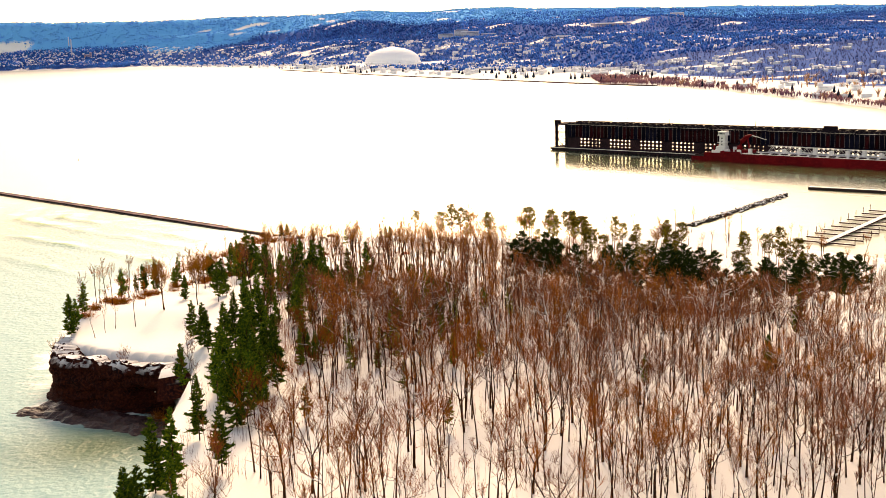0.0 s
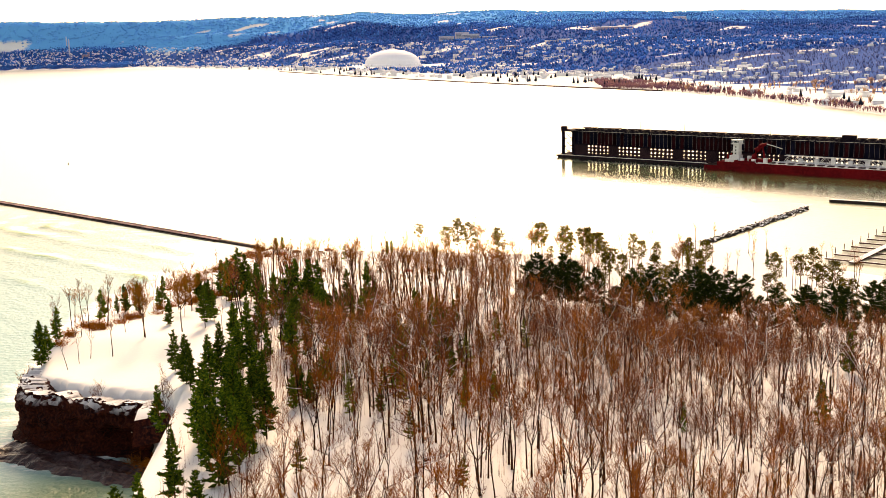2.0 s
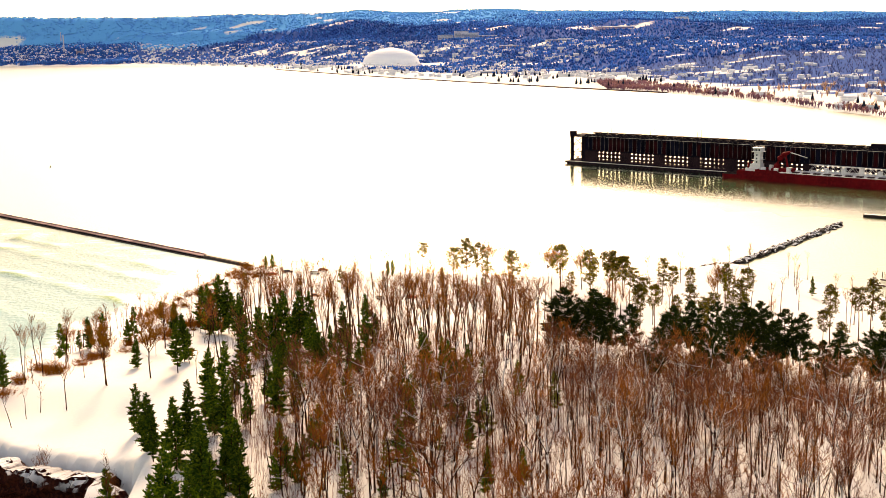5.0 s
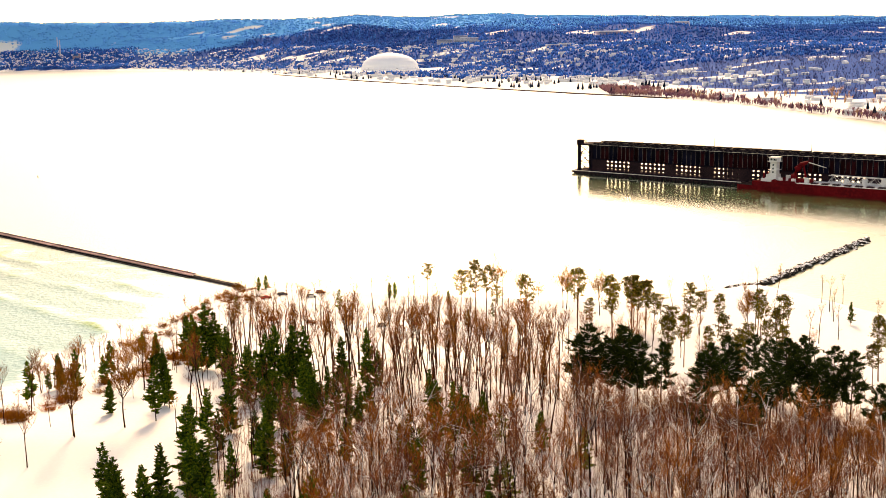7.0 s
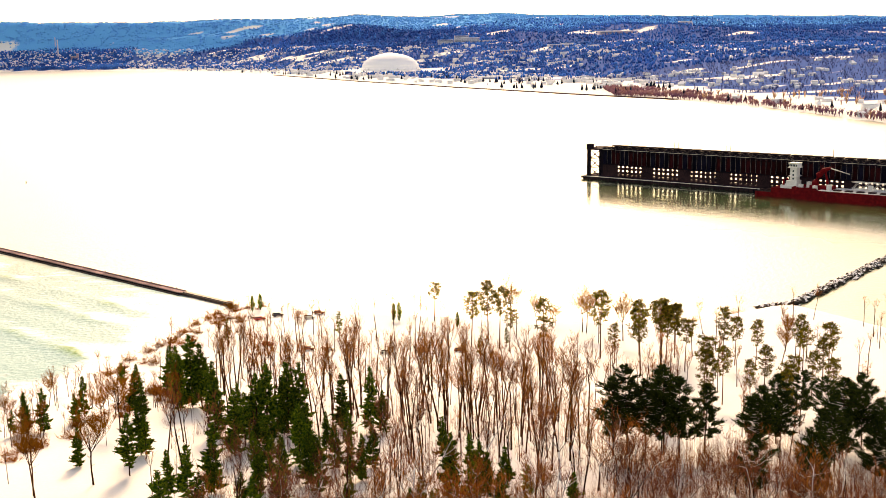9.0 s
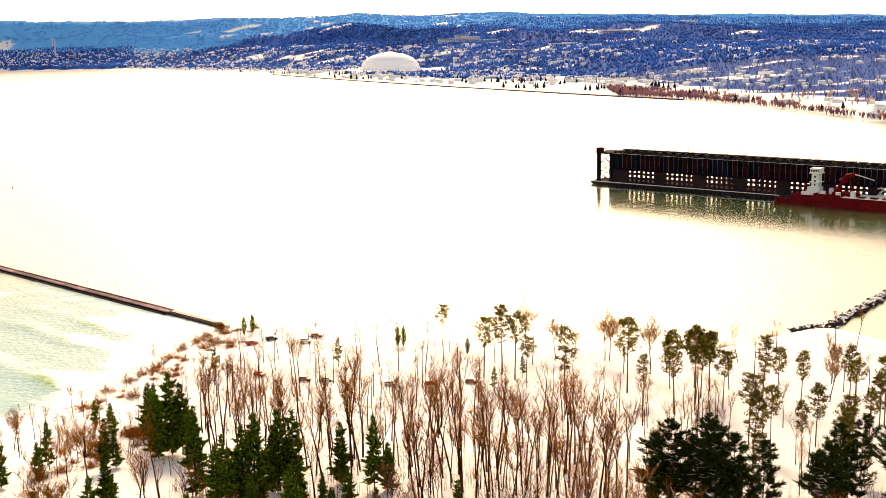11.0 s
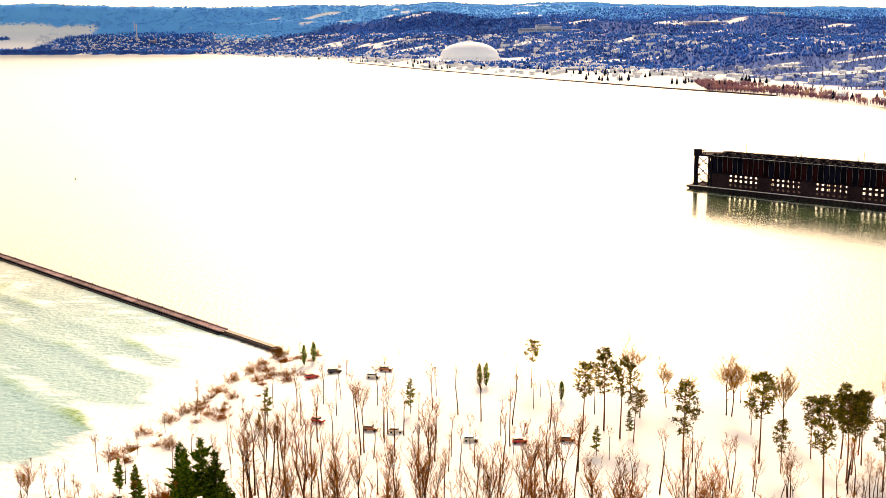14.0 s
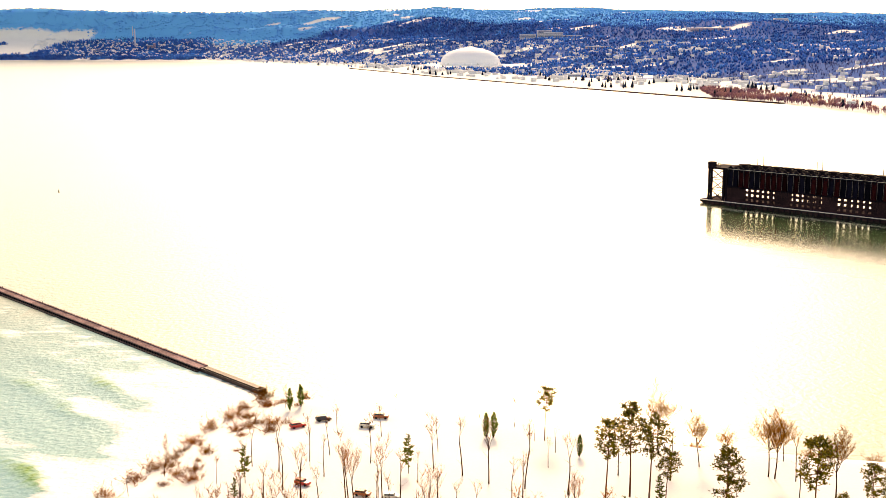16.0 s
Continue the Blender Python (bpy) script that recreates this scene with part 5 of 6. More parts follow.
def tug():
    ob = thing("tug_boat", DOCK @ pose(114.5, -10.0, 0), "red tug with a tall white wheelhouse tower, behind the barge", "tug")
    o = [(0, -4), (2, -5.4), (26, -5.8), (27, 0), (26, 5.8), (2, 5.4), (0, 4)]
    part("hull", hull(o, -1.2, 2.6, 0.04), M_RED, ob)
    part("upper_hull", hull([(10.5, -5.4), (26, -5.85), (26.6, 0), (26, 5.85), (10.5, 5.4)], 2.6, 5.4), M_RED, ob)
    sh = Shape()
    sh.box((0.6, -4.6, 2.6), (10.4, 4.6, 3.0))
    sh.box((2.5, -3.0, 3.0), (4.5, -1.0, 4.0))
    sh.box((6.5, -2.0, 3.0), (9.0, 2.0, 4.2))
    part("aft_deck", sh, M_HATCH, ob, "dark cluttered aft deck")
    sh = Shape()
    sh.box((15.5, -3.8, 5.4), (25.6, 3.8, 7.2))
    sh.box((18.6, -3.3, 7.2), (25.2, 3.3, 9.8))
    part("deckhouse", sh, M_WHITE, ob)
    sh = Shape()
    sh.box((20.6, -2.4, 9.8), (24.6, 2.4, 17.4))
    sh.box((19.6, -3.2, 12.4), (25.6, 3.2, 12.65))
    part("tower", sh, M_WHITE, ob)
    sh = Shape()
    sh.box((19.4, -3.5, 17.4), (25.8, 3.5, 17.7))
    sh.box((20.0, -3.0, 17.7), (25.2, 3.0, 20.0))
    sh.box((19.7, -3.3, 20.0), (25.5, 3.3, 20.3))
    wh = part("wheelhouse", sh, M_WHITE, ob)
    for i in range(5):
        sh = Shape()
        sh.box((20.3 + i * 0.95, -3.04, 18.3), (21.0 + i * 0.95, -2.9, 19.5))
        part("window", sh, M_GLASS, wh)
    for i in range(3):
        sh = Shape()
        sh.box((22.1, -2.46, 10.6 + i * 2.2), (23.0, -2.3, 11.6 + i * 2.2))
        part("window", sh, M_GLASS, ob)
    sh = Shape()
    sh.tube([(22.5, 0, 20.3), (22.5, 0, 25)], [0.16, 0.06], 5)
    sh.box((21.5, -0.1, 22.6), (23.5, 0.1, 22.8))
    part("mast", sh, M_STEEL, ob)
    for y in (-2.6, 2.6):
        sh = Shape()
        sh.tube([(17.0, y, 7.2), (17.0, y, 10.6)], [0.7, 0.6], 8)
        part("funnel", sh, M_RED, ob)


red_barge()
tug()


# ---------------------------------------------------------------- concrete pier, rubble breakwater, marina
def concrete_pier():
    ax, ay, bx, by = -67.0, 579.5, -520.0, 1068.0
    ang = math.degrees(math.atan2(by - ay, bx - ax))
    ob = thing("concrete_pier", pose(ax, ay, 0, 0, 0, ang), "long weathered concrete breakwater pier with joints", "pier")
    length = math.hypot(bx - ax, by - ay)
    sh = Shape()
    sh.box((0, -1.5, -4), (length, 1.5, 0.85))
    part("core", sh, M_PIERDARK, ob, "dark concrete wall")
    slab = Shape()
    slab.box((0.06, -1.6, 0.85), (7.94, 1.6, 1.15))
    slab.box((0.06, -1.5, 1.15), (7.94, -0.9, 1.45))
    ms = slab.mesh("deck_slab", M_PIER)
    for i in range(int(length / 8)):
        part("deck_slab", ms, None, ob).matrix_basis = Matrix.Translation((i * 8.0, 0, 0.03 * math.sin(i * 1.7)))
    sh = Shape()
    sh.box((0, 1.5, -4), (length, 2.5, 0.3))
    part("toe_ledge", sh, M_PIERDARK, ob, "low dark ledge on the lake side")
    sh = Shape()
    sh.box((-29.0, -1.4, -3), (0, 1.2, 1.0))
    sh.box((-28.0, -1.0, 1.0), (-1.0, 0.8, 1.3))
    part("root_section", sh, M_PIERDARK, ob, "low dark section joining the beach")
    for i in range(24):
        sh = Shape()
        sh.tube([(6 + i * 17, -1.2, 1.4), (6 + i * 17, -1.2, 1.9)], [0.12, 0.12], 5)
        part("bollard", sh, M_STEEL, ob)
    sh = Shape()
    for i in range(int(length / 1.6)):
        sh.box((0.3 + i * 1.6, 1.48, -1), (0.75 + i * 1.6, 1.7, 0.82))
    part("sheet_piling", sh, M_STEEL, ob)["kind"] = "stuff"


def breakwater():
    ob = thing("rubble_breakwater", Matrix(), "breakwater of dark snow-capped boulders running out into the harbour", "breakwater")
    r = random.Random(5)
    line = [(138, 525), (150, 528.5), (158, 535), (196, 576), (235, 618.5)]
    meshes = [boulder_mesh(i, M_RUBBLE) for i in range(4)]
    seg = [(Vector(a), Vector(b)) for a, b in zip(line, line[1:])]
    total = sum((b - a).length for a, b in seg)
    for i in range(290):
        u = (i + r.random()) / 290 * total
        for a, b in seg:
            if u <= (b - a).length:
                break
            u -= (b - a).length
        p = a.lerp(b, min(1, u / (b - a).length))
        side = Vector((-(b - a).y, (b - a).x)).normalized() * r.gauss(0, 1.25)
        z = 0.75 - 0.35 * side.length + r.uniform(-0.2, 0.2)
        part("boulder", meshes[i % 4], None, ob).matrix_basis = (
            pose(p.x + side.x, p.y + side.y, z, r.uniform(-40, 40), r.uniform(-40, 40), r.uniform(0, 360)) @ Matrix.Scale(r.uniform(1.4, 2.6), 4))


def marina():
    a, b = Vector((196.5, 473.5)), Vector((275, 560))
    d = (b - a).normalized()
    ang = math.degrees(math.atan2(d.y, d.x))
    ob = thing("marina_dock", pose(a.x, a.y, 0, 0, 0, ang), "snow-covered marina walkway with finger docks on piles", "dock")
    ln = (b - a).length
    sh = Shape()
    sh.box((0, -1.5, 0.35), (ln, 1.5, 0.9))
    w = part("walkway", sh, M_WOODDOCK, ob)
    sh = Shape()
    sh.box((0.1, -1.35, 0.9), (ln, 1.35, 1.0))
    part("snow_cover", sh, M_SNOW, w, "fresh snow")
    f, p = Shape(), Shape()
    f.box((-0.55, 1.6, 0.3), (0.55, 12.5, 0.85))
    p.tube([(0, 0, -3), (0, 0, 3.4)], [0.16, 0.16], 6)
    sn = Shape()
    sn.box((-0.4, 1.7, 0.85), (0.1, 12.4, 0.92))
    mf, mp_, msn = f.mesh("finger_dock", M_WOODDOCK), p.mesh("pile", M_WOODDOCK), sn.mesh("snow_cover", M_SNOW)
    for i in range(10):
        for s in (1, -1):
            g = part("finger_dock", mf, None, ob)
            g.matrix_basis = pose(4 + i * 10.5, 0, 0, 0, 0, 0 if s > 0 else 180)
            part("snow_cover", msn, None, g, "fresh snow")
            part("pile", mp_, None, ob).matrix_basis = Matrix.Translation((4 + i * 10.5 + 0.8, 12.2 * s, 0))
    q = thing("harbour_jetty", pose(255.6, 638.2, 0, 0, 0, -38.8), "low dark timber jetty in the harbour", "jetty")
    sh = Shape()
    sh.box((0, -1.6, -2), (90, 1.6, 1.5))
    part("wall", sh, M_PIERDARK, q)
    sh = Shape()
    sh.box((0.2, -1.4, 1.5), (90, 1.4, 1.62))
    part("snow_cover", sh, M_SNOW, q, "patchy snow")


def buoy():
    sh = Shape()
    sh.tube([(0, 0, -0.8), (0, 0, 0.3), (0, 0, 0.5), (0, 0, 2.6), (0, 0, 3.2)], [1.1, 1.1, 0.55, 0.4, 0.15], 10)
    solo("harbour_buoy", sh, M_STEEL, "dark harbour buoy afloat on the bright water", "buoy", Matrix.Translation((-228, 958, 0)) @ Matrix.Scale(0.55, 4))


concrete_pier()
breakwater()
marina()
buoy()


# ---------------------------------------------------------------- parked cars
def car(paint, label):
    ob = thing("car", Matrix(), label, "car", "cars parked on the snow")
    sh = Shape()
    prof = [(-2.05, 0.35), (-2.1, 0.8), (-1.95, 1.0), (-1.0, 1.08), (0.95, 1.08), (1.95, 0.95), (2.1, 0.7), (2.05, 0.35)]
    for y, k in ((-0.86, 1), (0.86, 1)):
        sh.v += [(x, y, z) for x, z in prof]
    n = len(prof)
    sh.f += [tuple(range(n - 1, -1, -1)), tuple(range(n, 2 * n))] + [(i, (i + 1) % n, (i + 1) % n + n, i + n) for i in range(n)]
    body = part("body", sh, paint, ob)
    sh = Shape()
    lo, hi = [(-1.85, -0.8), (1.0, -0.8), (1.0, 0.8), (-1.85, 0.8)], [(-1.55, -0.66), (0.35, -0.66), (0.35, 0.66), (-1.55, 0.66)]
    sh.v += [(x, y, 1.05) for x, y in lo] + [(x, y, 1.52) for x, y in hi]
    sh.f += [(i, (i + 1) % 4, (i + 1) % 4 + 4, i + 4) for i in range(4)] + [(4, 5, 6, 7)]
    part("window_glass", sh, M_GLASS, body)
    sh = Shape()
    sh.box((-1.75, -0.76, 1.42), (0.55, 0.76, 1.58))
    part("roof", sh, paint, body)
    tyre = Shape()
    tyre.tube([(0, -0.1, 0), (0, 0.1, 0)], [0.33, 0.33], 10)
    tyre.f.append(tuple(range(9, -1, -1)))
    mt = tyre.mesh("wheel", M_TYRE)
    for x in (-1.3, 1.3):
        for y in (-0.82, 0.82):
            part("wheel", mt, None, ob).matrix_basis = Matrix.Translation((x, y, 0.33))
    return ob


M_CARRED = mat("red_car_paint", (0.55, 0.03, 0.02), (0.46, 0.025, 0.018), rough=0.35, scale=0.5, fine=4, bump=0, spec=0.5)
M_CARDARK = mat("dark_car_paint", (0.03, 0.02, 0.03), rough=0.35, scale=0.5, fine=4, bump=0, spec=0.5)
M_CARBROWN = mat("brown_car_paint", (0.40, 0.11, 0.04), rough=0.4, scale=0.5, fine=4, bump=0, spec=0.5)
M_CARWHITE = mat("white_car_paint", (0.7, 0.66, 0.56), rough=0.4, scale=0.5, fine=4, bump=0, spec=0.5)
for paint, word, spots_ in ((M_CARRED, "red", ((-33.5, 522.5, 28), (-28, 483.2, -30), (18.1, 466.8, 5))),
                            (M_CARDARK, "dark", ((-27.8, 527.5, 18),)),
                            (M_CARBROWN, "brown", ((-13.8, 529, -8), (-15.4, 478.2, -15), (29, 469.2, -6))),
                            (M_CARWHITE, "pale", ((-16.8, 521.4, -12), (-9.5, 476, -6), (7.4, 469, -4)))):
    first = None
    for x, y, a in spots_:
        m = pose(x, y, height(x, y) + 0.02, 0, 0, a) @ Matrix.Scale(0.9, 4)
        if first is None:
            first = car(paint, word + " car parked on open snow among bare trees")
            first.matrix_basis = m
        else:
            copy_thing(first, m)


# ---------------------------------------------------------------- the far shore: dome, town, woods
def sports_dome():
    z = height(104, 3373)
    ob = thing("sports_dome", pose(104, 3373, z - 0.5), "huge white domed stadium on the far shore", "dome")
    sh = Shape()
    n, rows = 40, 9
    prof = [(81.5, 0), (81.5, 5), (79, 8)] + [(79 * math.cos(a), 8 + 39 * math.sin(a)) for a in (0.22, 0.45, 0.68, 0.9, 1.12, 1.32)] + [(9, 47.4), (8.6, 49.4), (0.1, 50.2)]
    for r, zz in prof:
        for j in range(n):
            w = 2 * math.pi * j / n
            sh.v.append((r * math.cos(w), r * math.sin(w), zz))
    for i in range(len(prof) - 1):
        for j in range(n):
            sh.f.append((i * n + j, i * n + (j + 1) % n, (i + 1) * n + (j + 1) % n, (i + 1) * n + j))
    part("shell", sh, M_DOME, ob)
    d = Shape()
    k = Matrix.Rotation(radians(-12), 4, "X")
    d.v += [tuple(k @ Vector(p)) for p in ((-3.6, -1.5, 0), (3.6, -1.5, 0), (0, -1.5, 4.6), (-3.6, 5, 0), (3.6, 5, 0), (0, 5, 4.6))]
    d.f += [(0, 1, 2), (3, 5, 4), (0, 2, 5, 3), (1, 4, 5, 2)]
    md = d.mesh("dormer", M_FARWALL)
    for r, zz, count, off in ((80.5, 3.5, 30, 0), (72, 18.5, 10, 9)):
        for j in range(count):
            a = off + j * 360 / count
            part("dormer", md, None, ob).matrix_basis = pose(0, 0, 0, 0, 0, a) @ Matrix.Translation((0, -r, zz))


sports_dome()


def gable(w, d, h, roof):
    wall, top = Shape(), Shape()
    wall.box((-w / 2, -d / 2, -3), (w / 2, d / 2, h))
    e = 0.5
    top.v += [(-w / 2 - e, -d / 2 - e, h), (w / 2 + e, -d / 2 - e, h), (w / 2 + e, d / 2 + e, h), (-w / 2 - e, d / 2 + e, h), (-w / 2 - e, 0, h + roof), (w / 2 + e, 0, h + roof)]
    top.f += [(0, 1, 5, 4), (2, 3, 4, 5), (0, 4, 3), (1, 2, 5), (3, 2, 1, 0)]
    return wall, top


def window_row(w, z):
    sh = Shape()
    sh.box((-w / 2, -0.06, z), (w / 2, 0.2, z + 1.5))
    return sh


HOUSES = []
for i, (w, d, h, rf) in enumerate(((11, 8, 4.0, 2.2), (9, 9, 5, 2.2), (16, 9, 3.6, 2.0), (13, 10, 5.5, 2.6))):
    a, b = gable(w, d, h, rf)
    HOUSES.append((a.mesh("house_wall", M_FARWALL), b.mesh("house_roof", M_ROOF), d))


def town_house(i, x, y, turn, s=1.0):
    wall, roof, d = HOUSES[i]
    ob = thing("house", pose(x, y, height(x, y), 0, 0, turn) @ Matrix.Scale(s, 4), "town house with snow-covered gable roof on the far shore", "house", "houses of the town")
    part("wall", wall, None, ob)
    part("roof", roof, None, ob)


r = random.Random(21)
made = 0
far_spots = []
while made < 2500:
    u = r.uniform(0.03, 0.72) if made > 290 else r.uniform(0.02, 0.4)
    x = r.uniform(-1750, 1900) if made < 1300 else r.uniform(-1500, 700)
    sy = float(shore_y(np.array([x]))[0])
    y = sy + u * (4650 - sy)
    if made < 110:                               # streets behind the near eastern shore
        x, y = r.uniform(420, 1050), r.uniform(1350, 2300)
        sy = float(shore_y(np.array([x]))[0])
        u = (y - sy) / (4650 - sy)
    if not -0.40 * y < x < 0.49 * y or u * (4650 - sy) < 50 or math.hypot(x - 104, y - 3373) < 180 or y < 1200 or (made >= 110 and x > 300 and y < 2300 and r.random() < 0.7):
        continue
    if float(wav(np.array([x]), np.array([y]), 170)[0]) < -0.25:
        continue
    turn = r.choice((0, 0, 90, 20, -20)) + r.uniform(-8, 8)
    if made < 290:
        town_house(r.randrange(4), x, y, turn, r.uniform(0.6, 0.85))
    else:
        far_spots.append((x, y, turn, r.uniform(0.65, 1.05) * (0.7 if x < -200 else 1.0), r.choice((0, 1, 0, 1, 2, 2, 3))))
    made += 1

blocks = []
shapes4 = [[triangles(s) for s in gable(w, d, h, rf)] for w, d, h, rf in ((11, 8, 4.0, 2.2), (9, 9, 5, 2.2), (16, 9, 3.6, 1.8), (24, 12, 5, 0.8))]
for x, y, turn, s, k in far_spots:
    cs, sn = math.cos(radians(turn)) * s, math.sin(radians(turn)) * s
    z = height(x, y)
    for i, (v, t) in enumerate(shapes4[k]):
        blocks.append((np.column_stack([v[:, 0] * cs - v[:, 1] * sn + x, v[:, 0] * sn + v[:, 1] * cs + y, v[:, 2] * s + z]), t, i))
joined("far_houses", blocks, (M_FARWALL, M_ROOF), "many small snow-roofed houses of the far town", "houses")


def block(name, x, y, boxes, material, label, category="building", lift=0.0, windows=True):
    """Large flat-roofed building: volumes with snowy roofs and rows of windows."""
    z = height(x, y) + lift
    ob = thing(name, pose(x, y, z), label, category)
    for (x0, y0, w, d, h) in boxes:
        sh = Shape()
        sh.box((x0, y0, -4), (x0 + w, y0 + d, h))
        wall = part("wall", sh, material, ob)
        sh = Shape()
        sh.box((x0 - 0.3, y0 - 0.3, h), (x0 + w + 0.3, y0 + d + 0.3, h + 0.9))
        part("roof", sh, M_ROOF, ob)
        if windows:
            for k in range(int(h // 4)):
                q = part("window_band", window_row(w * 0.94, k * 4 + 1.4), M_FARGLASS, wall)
                q.matrix_basis = Matrix.Translation((x0 + w / 2, y0, 0))
    return ob


M_PALE = mat("pale_far_wall", (0.62, 0.62, 0.66), (0.5, 0.52, 0.6), (0.72, 0.7, 0.7), 0.9, 0.02, 0.2, 0)
block("hospital", 340, 3950, ((-60, 0, 50, 20, 12), (-5, 0, 45, 25, 24), (15, -4, 60, 25, 18), (75, 5, 60, 20, 9)), M_PALE, "large pale hospital building on the town hill", lift=2)
block("warehouse", 760, 3700, ((0, 0, 120, 40, 9), (150, 10, 170, 45, 10)), M_FARBRICK, "long low brick building with a snowy flat roof")
block("warehouse", 1010, 3800, ((0, 0, 70, 30, 9), (30, 5, 40, 20, 14)), M_PALE, "pale industrial building with a snowy flat roof")
block("school", 560, 3450, ((0, 0, 90, 30, 8), (40, 8, 40, 25, 11)), M_PALE, "low pale school building with snowy roof")
block("school", 430, 3500, ((0, 0, 70, 24, 8), (90, 0, 46, 22, 6)), M_FARBRICK, "low brick school building with snowy roof")
block("shore_hall", 250, 2560, ((0, 0, 46, 16, 5), (60, 5, 30, 14, 4)), M_PALE, "low lakeside hall with snowy roof")
block("shore_hall", 640, 2350, ((0, 0, 60, 18, 5), (75, 0, 30, 14, 5)), M_PALE, "low lakeside hall with snowy roof")
block("church", -1010, 4440, ((0, 0, 20, 14, 9), (20, 2, 7, 7, 18)), M_FARBRICK, "red brick church with a square tower", lift=4)
sh = Shape()
sh.tube([(0, 0, -3), (0, 0, 62)], [3.0, 1.9], 10)
solo("chimney_stack", sh, M_PALE, "tall pale chimney stack above the town", "chimney", Matrix.Translation((-1060, 4470, height(-1060, 4470))))
sh = Shape()
sh.tube([(0, 0, -3), (0, 0, 34)], [2.0, 1.4], 8)
solo("chimney_stack", sh, M_PALE, "short pale chimney stack above the town", "chimney", Matrix.Translation((-1090, 4560, height(-1090, 4560))))


def far_trees(name, pts, heights, widths, material, label, conic=False):
    """Many small far trees in one mesh: five-sided crowns with ragged tops."""
    pts = np.asarray(pts)
    n = len(pts)
    g = np.random.default_rng(len(pts))
    z = land(pts[:, 0], pts[:, 1])
    k = 5
    a = np.arange(k) * 2 * np.pi / k + g.uniform(0, 6.28, (n, 1))
    rr = widths[:, None] * g.uniform(0.6, 1.15, (n, k))
    low = 0.08 if conic else 0.42
    ring = np.stack([pts[:, 0:1] + rr * np.cos(a), pts[:, 1:2] + rr * np.sin(a), z[:, None] + heights[:, None] * (low + g.uniform(-0.08, 0.12, (n, k)))], -1)
    apex = np.stack([pts[:, 0] + widths * g.uniform(-0.3, 0.3, n), pts[:, 1], z + heights], -1)[:, None]
    base = np.stack([pts[:, 0], pts[:, 1], z - 1.0], -1)[:, None]
    co = np.concatenate([ring, apex, base], 1).reshape(-1, 3)
    t = [(j, (j + 1) % k, k) for j in range(k)] + [((j + 1) % k, j, k + 1) for j in range(k)]
    tri = (np.arange(n)[:, None, None] * (k + 2) + np.array(t)[None]).reshape(-1, 3)
    return joined(name, [(co, tri, 0)], (material,), label, "woods")


def far_bare(name, pts, heights, material, label):
    """Many small leafless trees in one mesh: a fan of thin limbs from each stem."""
    pts = np.asarray(pts)
    n, k = len(pts), 9
    g = np.random.default_rng(n + 1)
    z = land(pts[:, 0], pts[:, 1])
    a = g.uniform(0, 6.28, (n, k))
    lean = g.uniform(0.08, 0.62, (n, k))
    low = g.uniform(0.0, 0.45, (n, k)) * heights[:, None]
    top = heights[:, None] * g.uniform(0.6, 1.0, (n, k))
    low[:, 0], lean[:, 0] = -0.5, 0.03
    root = np.stack([pts[:, 0:1] + 0 * a, pts[:, 1:2] + 0 * a, z[:, None] + low], -1)
    tip = np.stack([pts[:, 0:1] + np.cos(a) * lean * top, pts[:, 1:2] + np.sin(a) * lean * top, z[:, None] + top], -1)
    r = 0.07 * heights[:, None] + 0 * a
    ring = [root + np.stack([r * math.cos(w), r * math.sin(w), 0 * r], -1) for w in (0.3, 2.4, 4.5)]
    co = np.stack(ring + [tip], 2).reshape(-1, 3)
    tri = (np.arange(n * k)[:, None, None] * 4 + np.array(((0, 1, 3), (1, 2, 3), (2, 0, 3)))[None]).reshape(-1, 3)
    return joined(name, [(co, tri, 0)], (material,), label, "woods")


g = np.random.default_rng(4)


def fan(n, y0, y1, left=-0.43, right=0.52):
    y = np.sqrt(g.uniform(y0 * y0, y1 * y1, n))
    return np.column_stack([g.uniform(left, right, n) * y + 20, y])


def keep_land(p, lo=12):
    d = p[:, 1] - shore_y(p[:, 0])
    return p[(d > lo) & (np.hypot(p[:, 0] - 104, p[:, 1] - 3373) > 95)]


p = keep_land(fan(64000, 1250, 4350))
s = scrub(p[:, 0], p[:, 1])
mask = wav(p[:, 0], p[:, 1], 45) + 0.8 * wav(p[:, 0] + 300, p[:, 1] * 2.2, 130) + g.uniform(-0.5, 0.5, len(p))
d = p[:, 1] - shore_y(p[:, 0])
near_dome = np.hypot(p[:, 0] - 95, (p[:, 1] - 3285) * 0.75) < 125
p = p[((s > 0.45) | (mask > 0.9) & (g.random(len(p)) < 0.3)) & ((d > 260) | (p[:, 0] < -190) & (d > 8) | (g.random(len(p)) < 0.25)) & ~near_dome]
w = keep_land(np.column_stack([g.uniform(-2050, -780, 16000), g.uniform(4150, 4640, 16000)]), 4)
zw = land(w[:, 0], w[:, 1])
p = np.concatenate([p, w[(scrub(w[:, 0], w[:, 1]) > 0.45) & (zw < 75)]])
right = (p[:, 0] > 330) & (p[:, 1] < 2350) & (g.random(len(p)) < 0.30)
q = p[~right & (p[:, 1] > 2500)]
near_q = p[~right & (p[:, 1] <= 2500)]
far_trees("town_woods", q, g.uniform(4, 9, len(q)), g.uniform(1.6, 3.8, len(q)), M_FARTREE, "bare woods between the houses of the far town, tinted haze blue")
far_bare("town_woods", near_q, g.uniform(4, 8.5, len(near_q)), M_FARMAUVE, "bare trees along the far shore streets, tinted haze blue")
y = g.uniform(1150, 2500, 42000)
p = keep_land(np.column_stack([330 + (y - 1150) * 0.1 + g.uniform(0, 1, len(y)) ** 1.4 * 650, y]), 14)
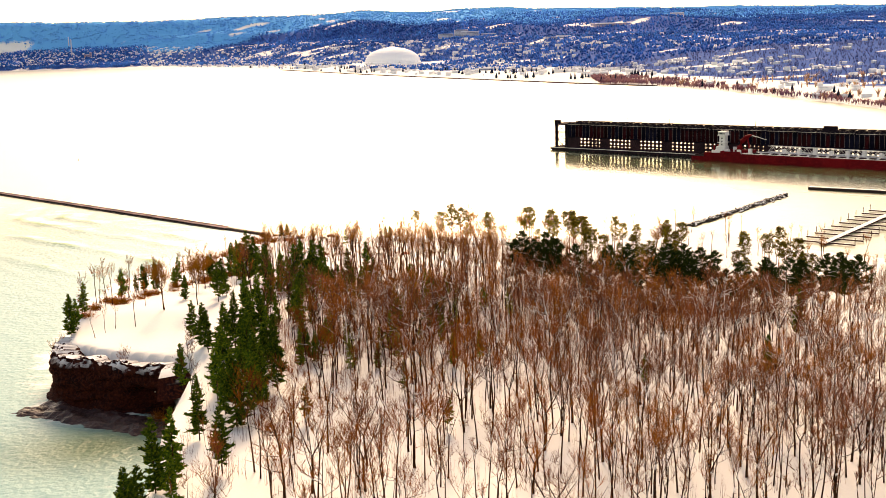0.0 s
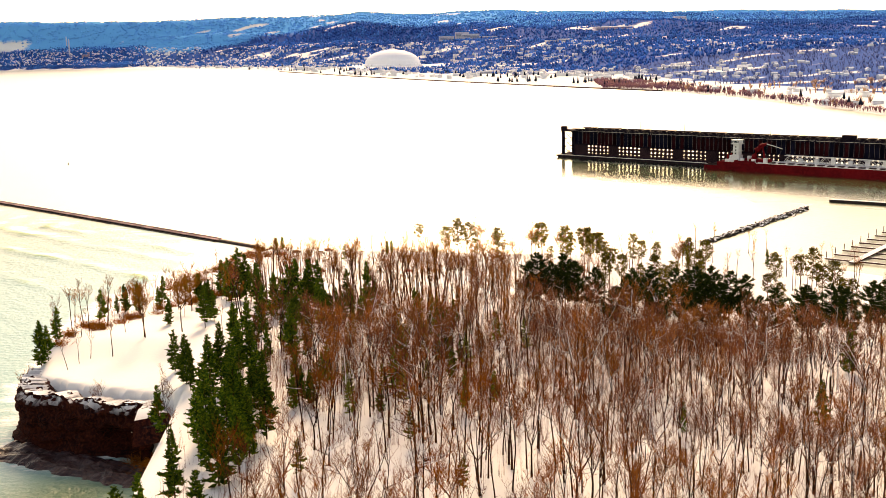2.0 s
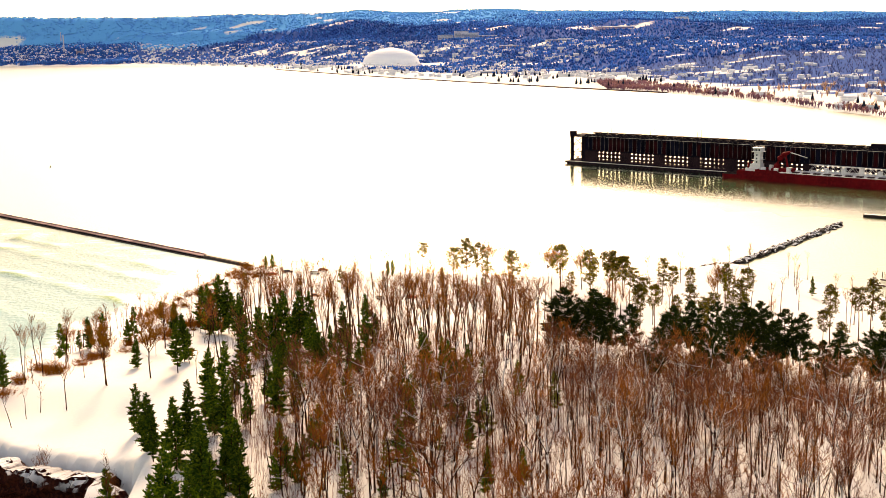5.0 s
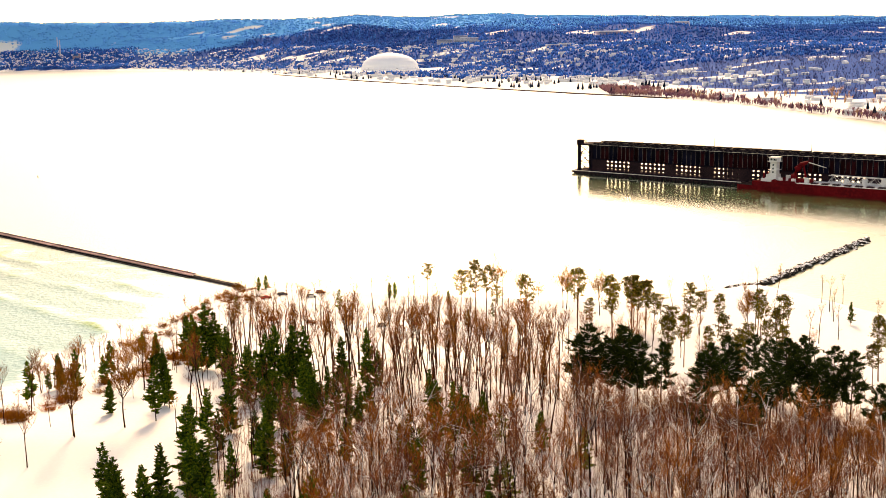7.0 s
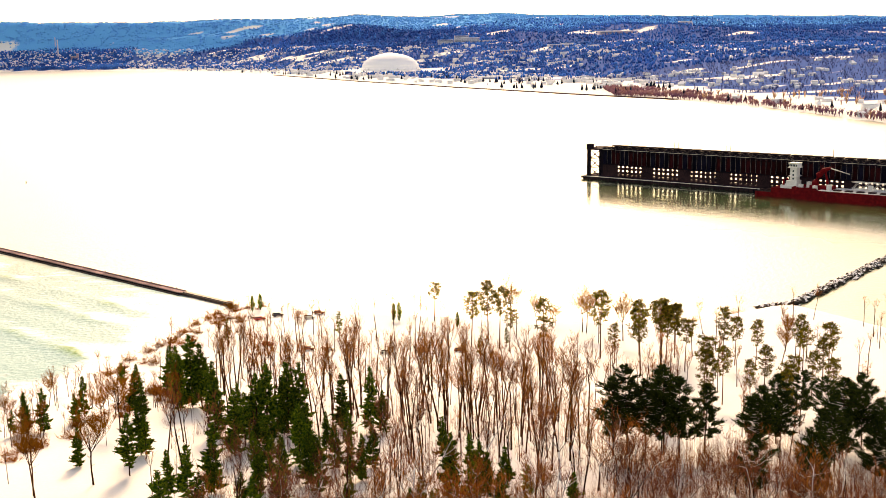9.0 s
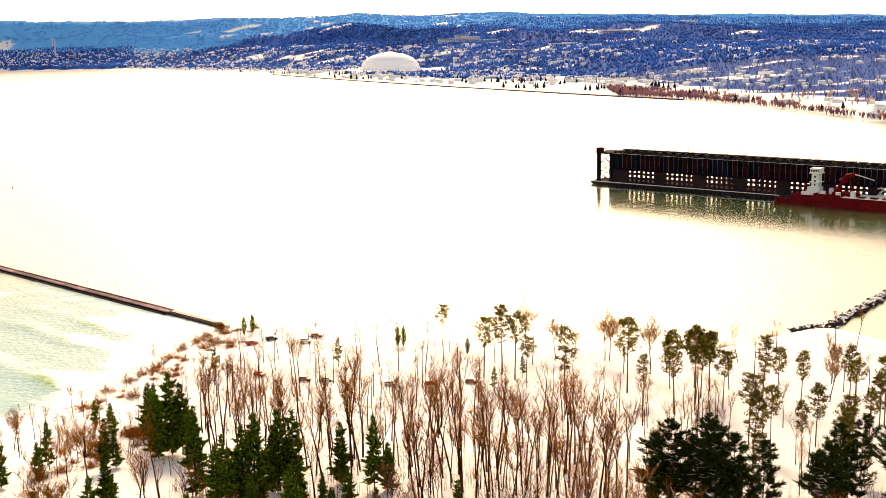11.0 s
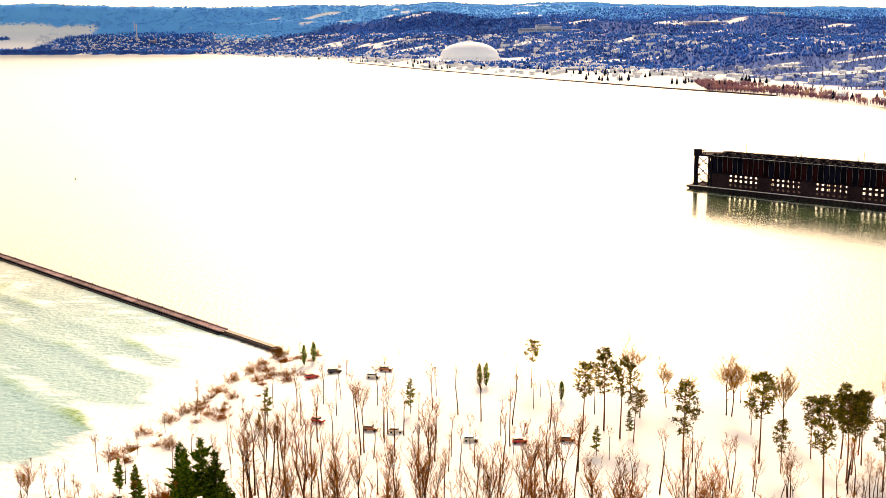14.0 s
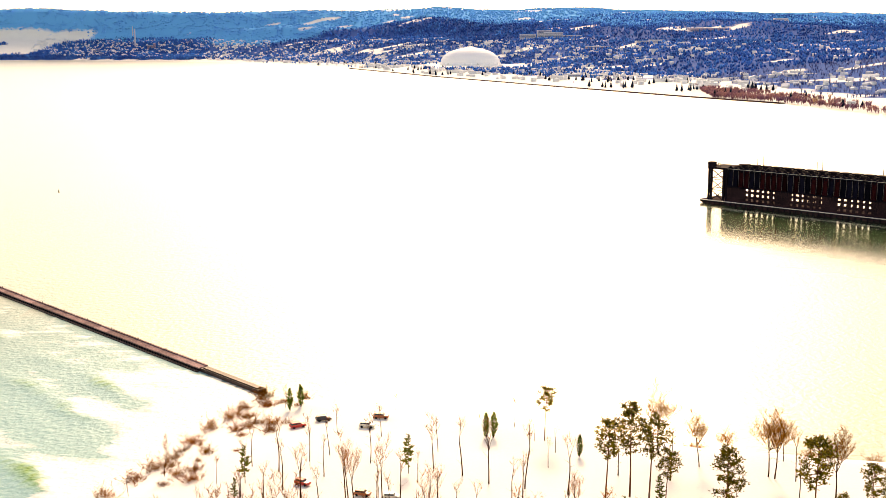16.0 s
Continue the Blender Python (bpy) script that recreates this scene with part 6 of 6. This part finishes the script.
m = wav(p[:, 0], p[:, 1] * 2.5, 60) + 0.6 * wav(p[:, 0], p[:, 1], 23)
d = p[:, 1] - shore_y(p[:, 0])
p = p[(d < 260) & ((m > -0.15) | (d < 130) & (m > -0.7))]
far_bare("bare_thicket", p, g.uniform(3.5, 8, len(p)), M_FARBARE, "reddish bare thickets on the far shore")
y = g.uniform(1180, 2700, 5000)
q = keep_land(np.column_stack([360 + (y - 1150) * 0.06 + g.uniform(0, 1, len(y)) * 720, y]), 30)
q = q[(wav(q[:, 0], q[:, 1] * 2, 75) + 0.6 * wav(q[:, 0], q[:, 1], 31) > 0.3) & (q[:, 1] < 1800)][:260]
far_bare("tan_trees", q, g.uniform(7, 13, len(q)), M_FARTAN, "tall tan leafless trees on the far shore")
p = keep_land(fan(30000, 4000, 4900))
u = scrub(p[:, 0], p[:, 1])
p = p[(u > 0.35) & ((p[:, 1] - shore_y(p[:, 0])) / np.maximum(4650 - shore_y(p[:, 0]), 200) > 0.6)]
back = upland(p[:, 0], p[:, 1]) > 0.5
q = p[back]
far_trees("hill_woods", q, g.uniform(3.5, 6.5, len(q)), g.uniform(3.5, 6, len(q)), M_HILLTREE, "wooded hills beyond the town, tinted pale haze blue")
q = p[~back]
far_trees("slope_woods", q, g.uniform(5, 10, len(q)), g.uniform(2.8, 5, len(q)), M_FARTREE, "wooded slopes above the town, tinted dark haze blue")
p = keep_land(fan(9000, 1250, 3600), 25)
d = p[:, 1] - shore_y(p[:, 0])
p = p[(d < 420) & (wav(p[:, 0], p[:, 1], 33) > 0.25) & (np.hypot(p[:, 0] - 95, (p[:, 1] - 3300) * 0.8) > 150)][:800]
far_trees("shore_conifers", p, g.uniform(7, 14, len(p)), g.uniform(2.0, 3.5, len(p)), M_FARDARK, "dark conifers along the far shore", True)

# seawall along the far shore
sh = Shape()
wall_line = [(-215, 3352), (11, 2770), (193, 2364), (362, 2009), (470, 1810)]
for a, b in zip(wall_line, wall_line[1:]):
    a, b = Vector((*a, 0)), Vector((*b, 0))
    side = (b - a).normalized().cross(Vector((0, 0, 1))) * 5
    k = len(sh.v)
    for p0 in (a, b):
        for off, z in ((side * 1.2, -1.0), (side * 0.5, 1.6), (-side * 0.5, 1.6), (-side * 1.2, -1.0)):
            q0 = p0 + off
            sh.v.append((q0.x, q0.y, z))
    sh.f += [(k, k + 1, k + 5, k + 4), (k + 1, k + 2, k + 6, k + 5), (k + 2, k + 3, k + 7, k + 6)]
solo("seawall", sh, M_CONC, "low dark riprap seawall along the far shore", "seawall", kind="structure")
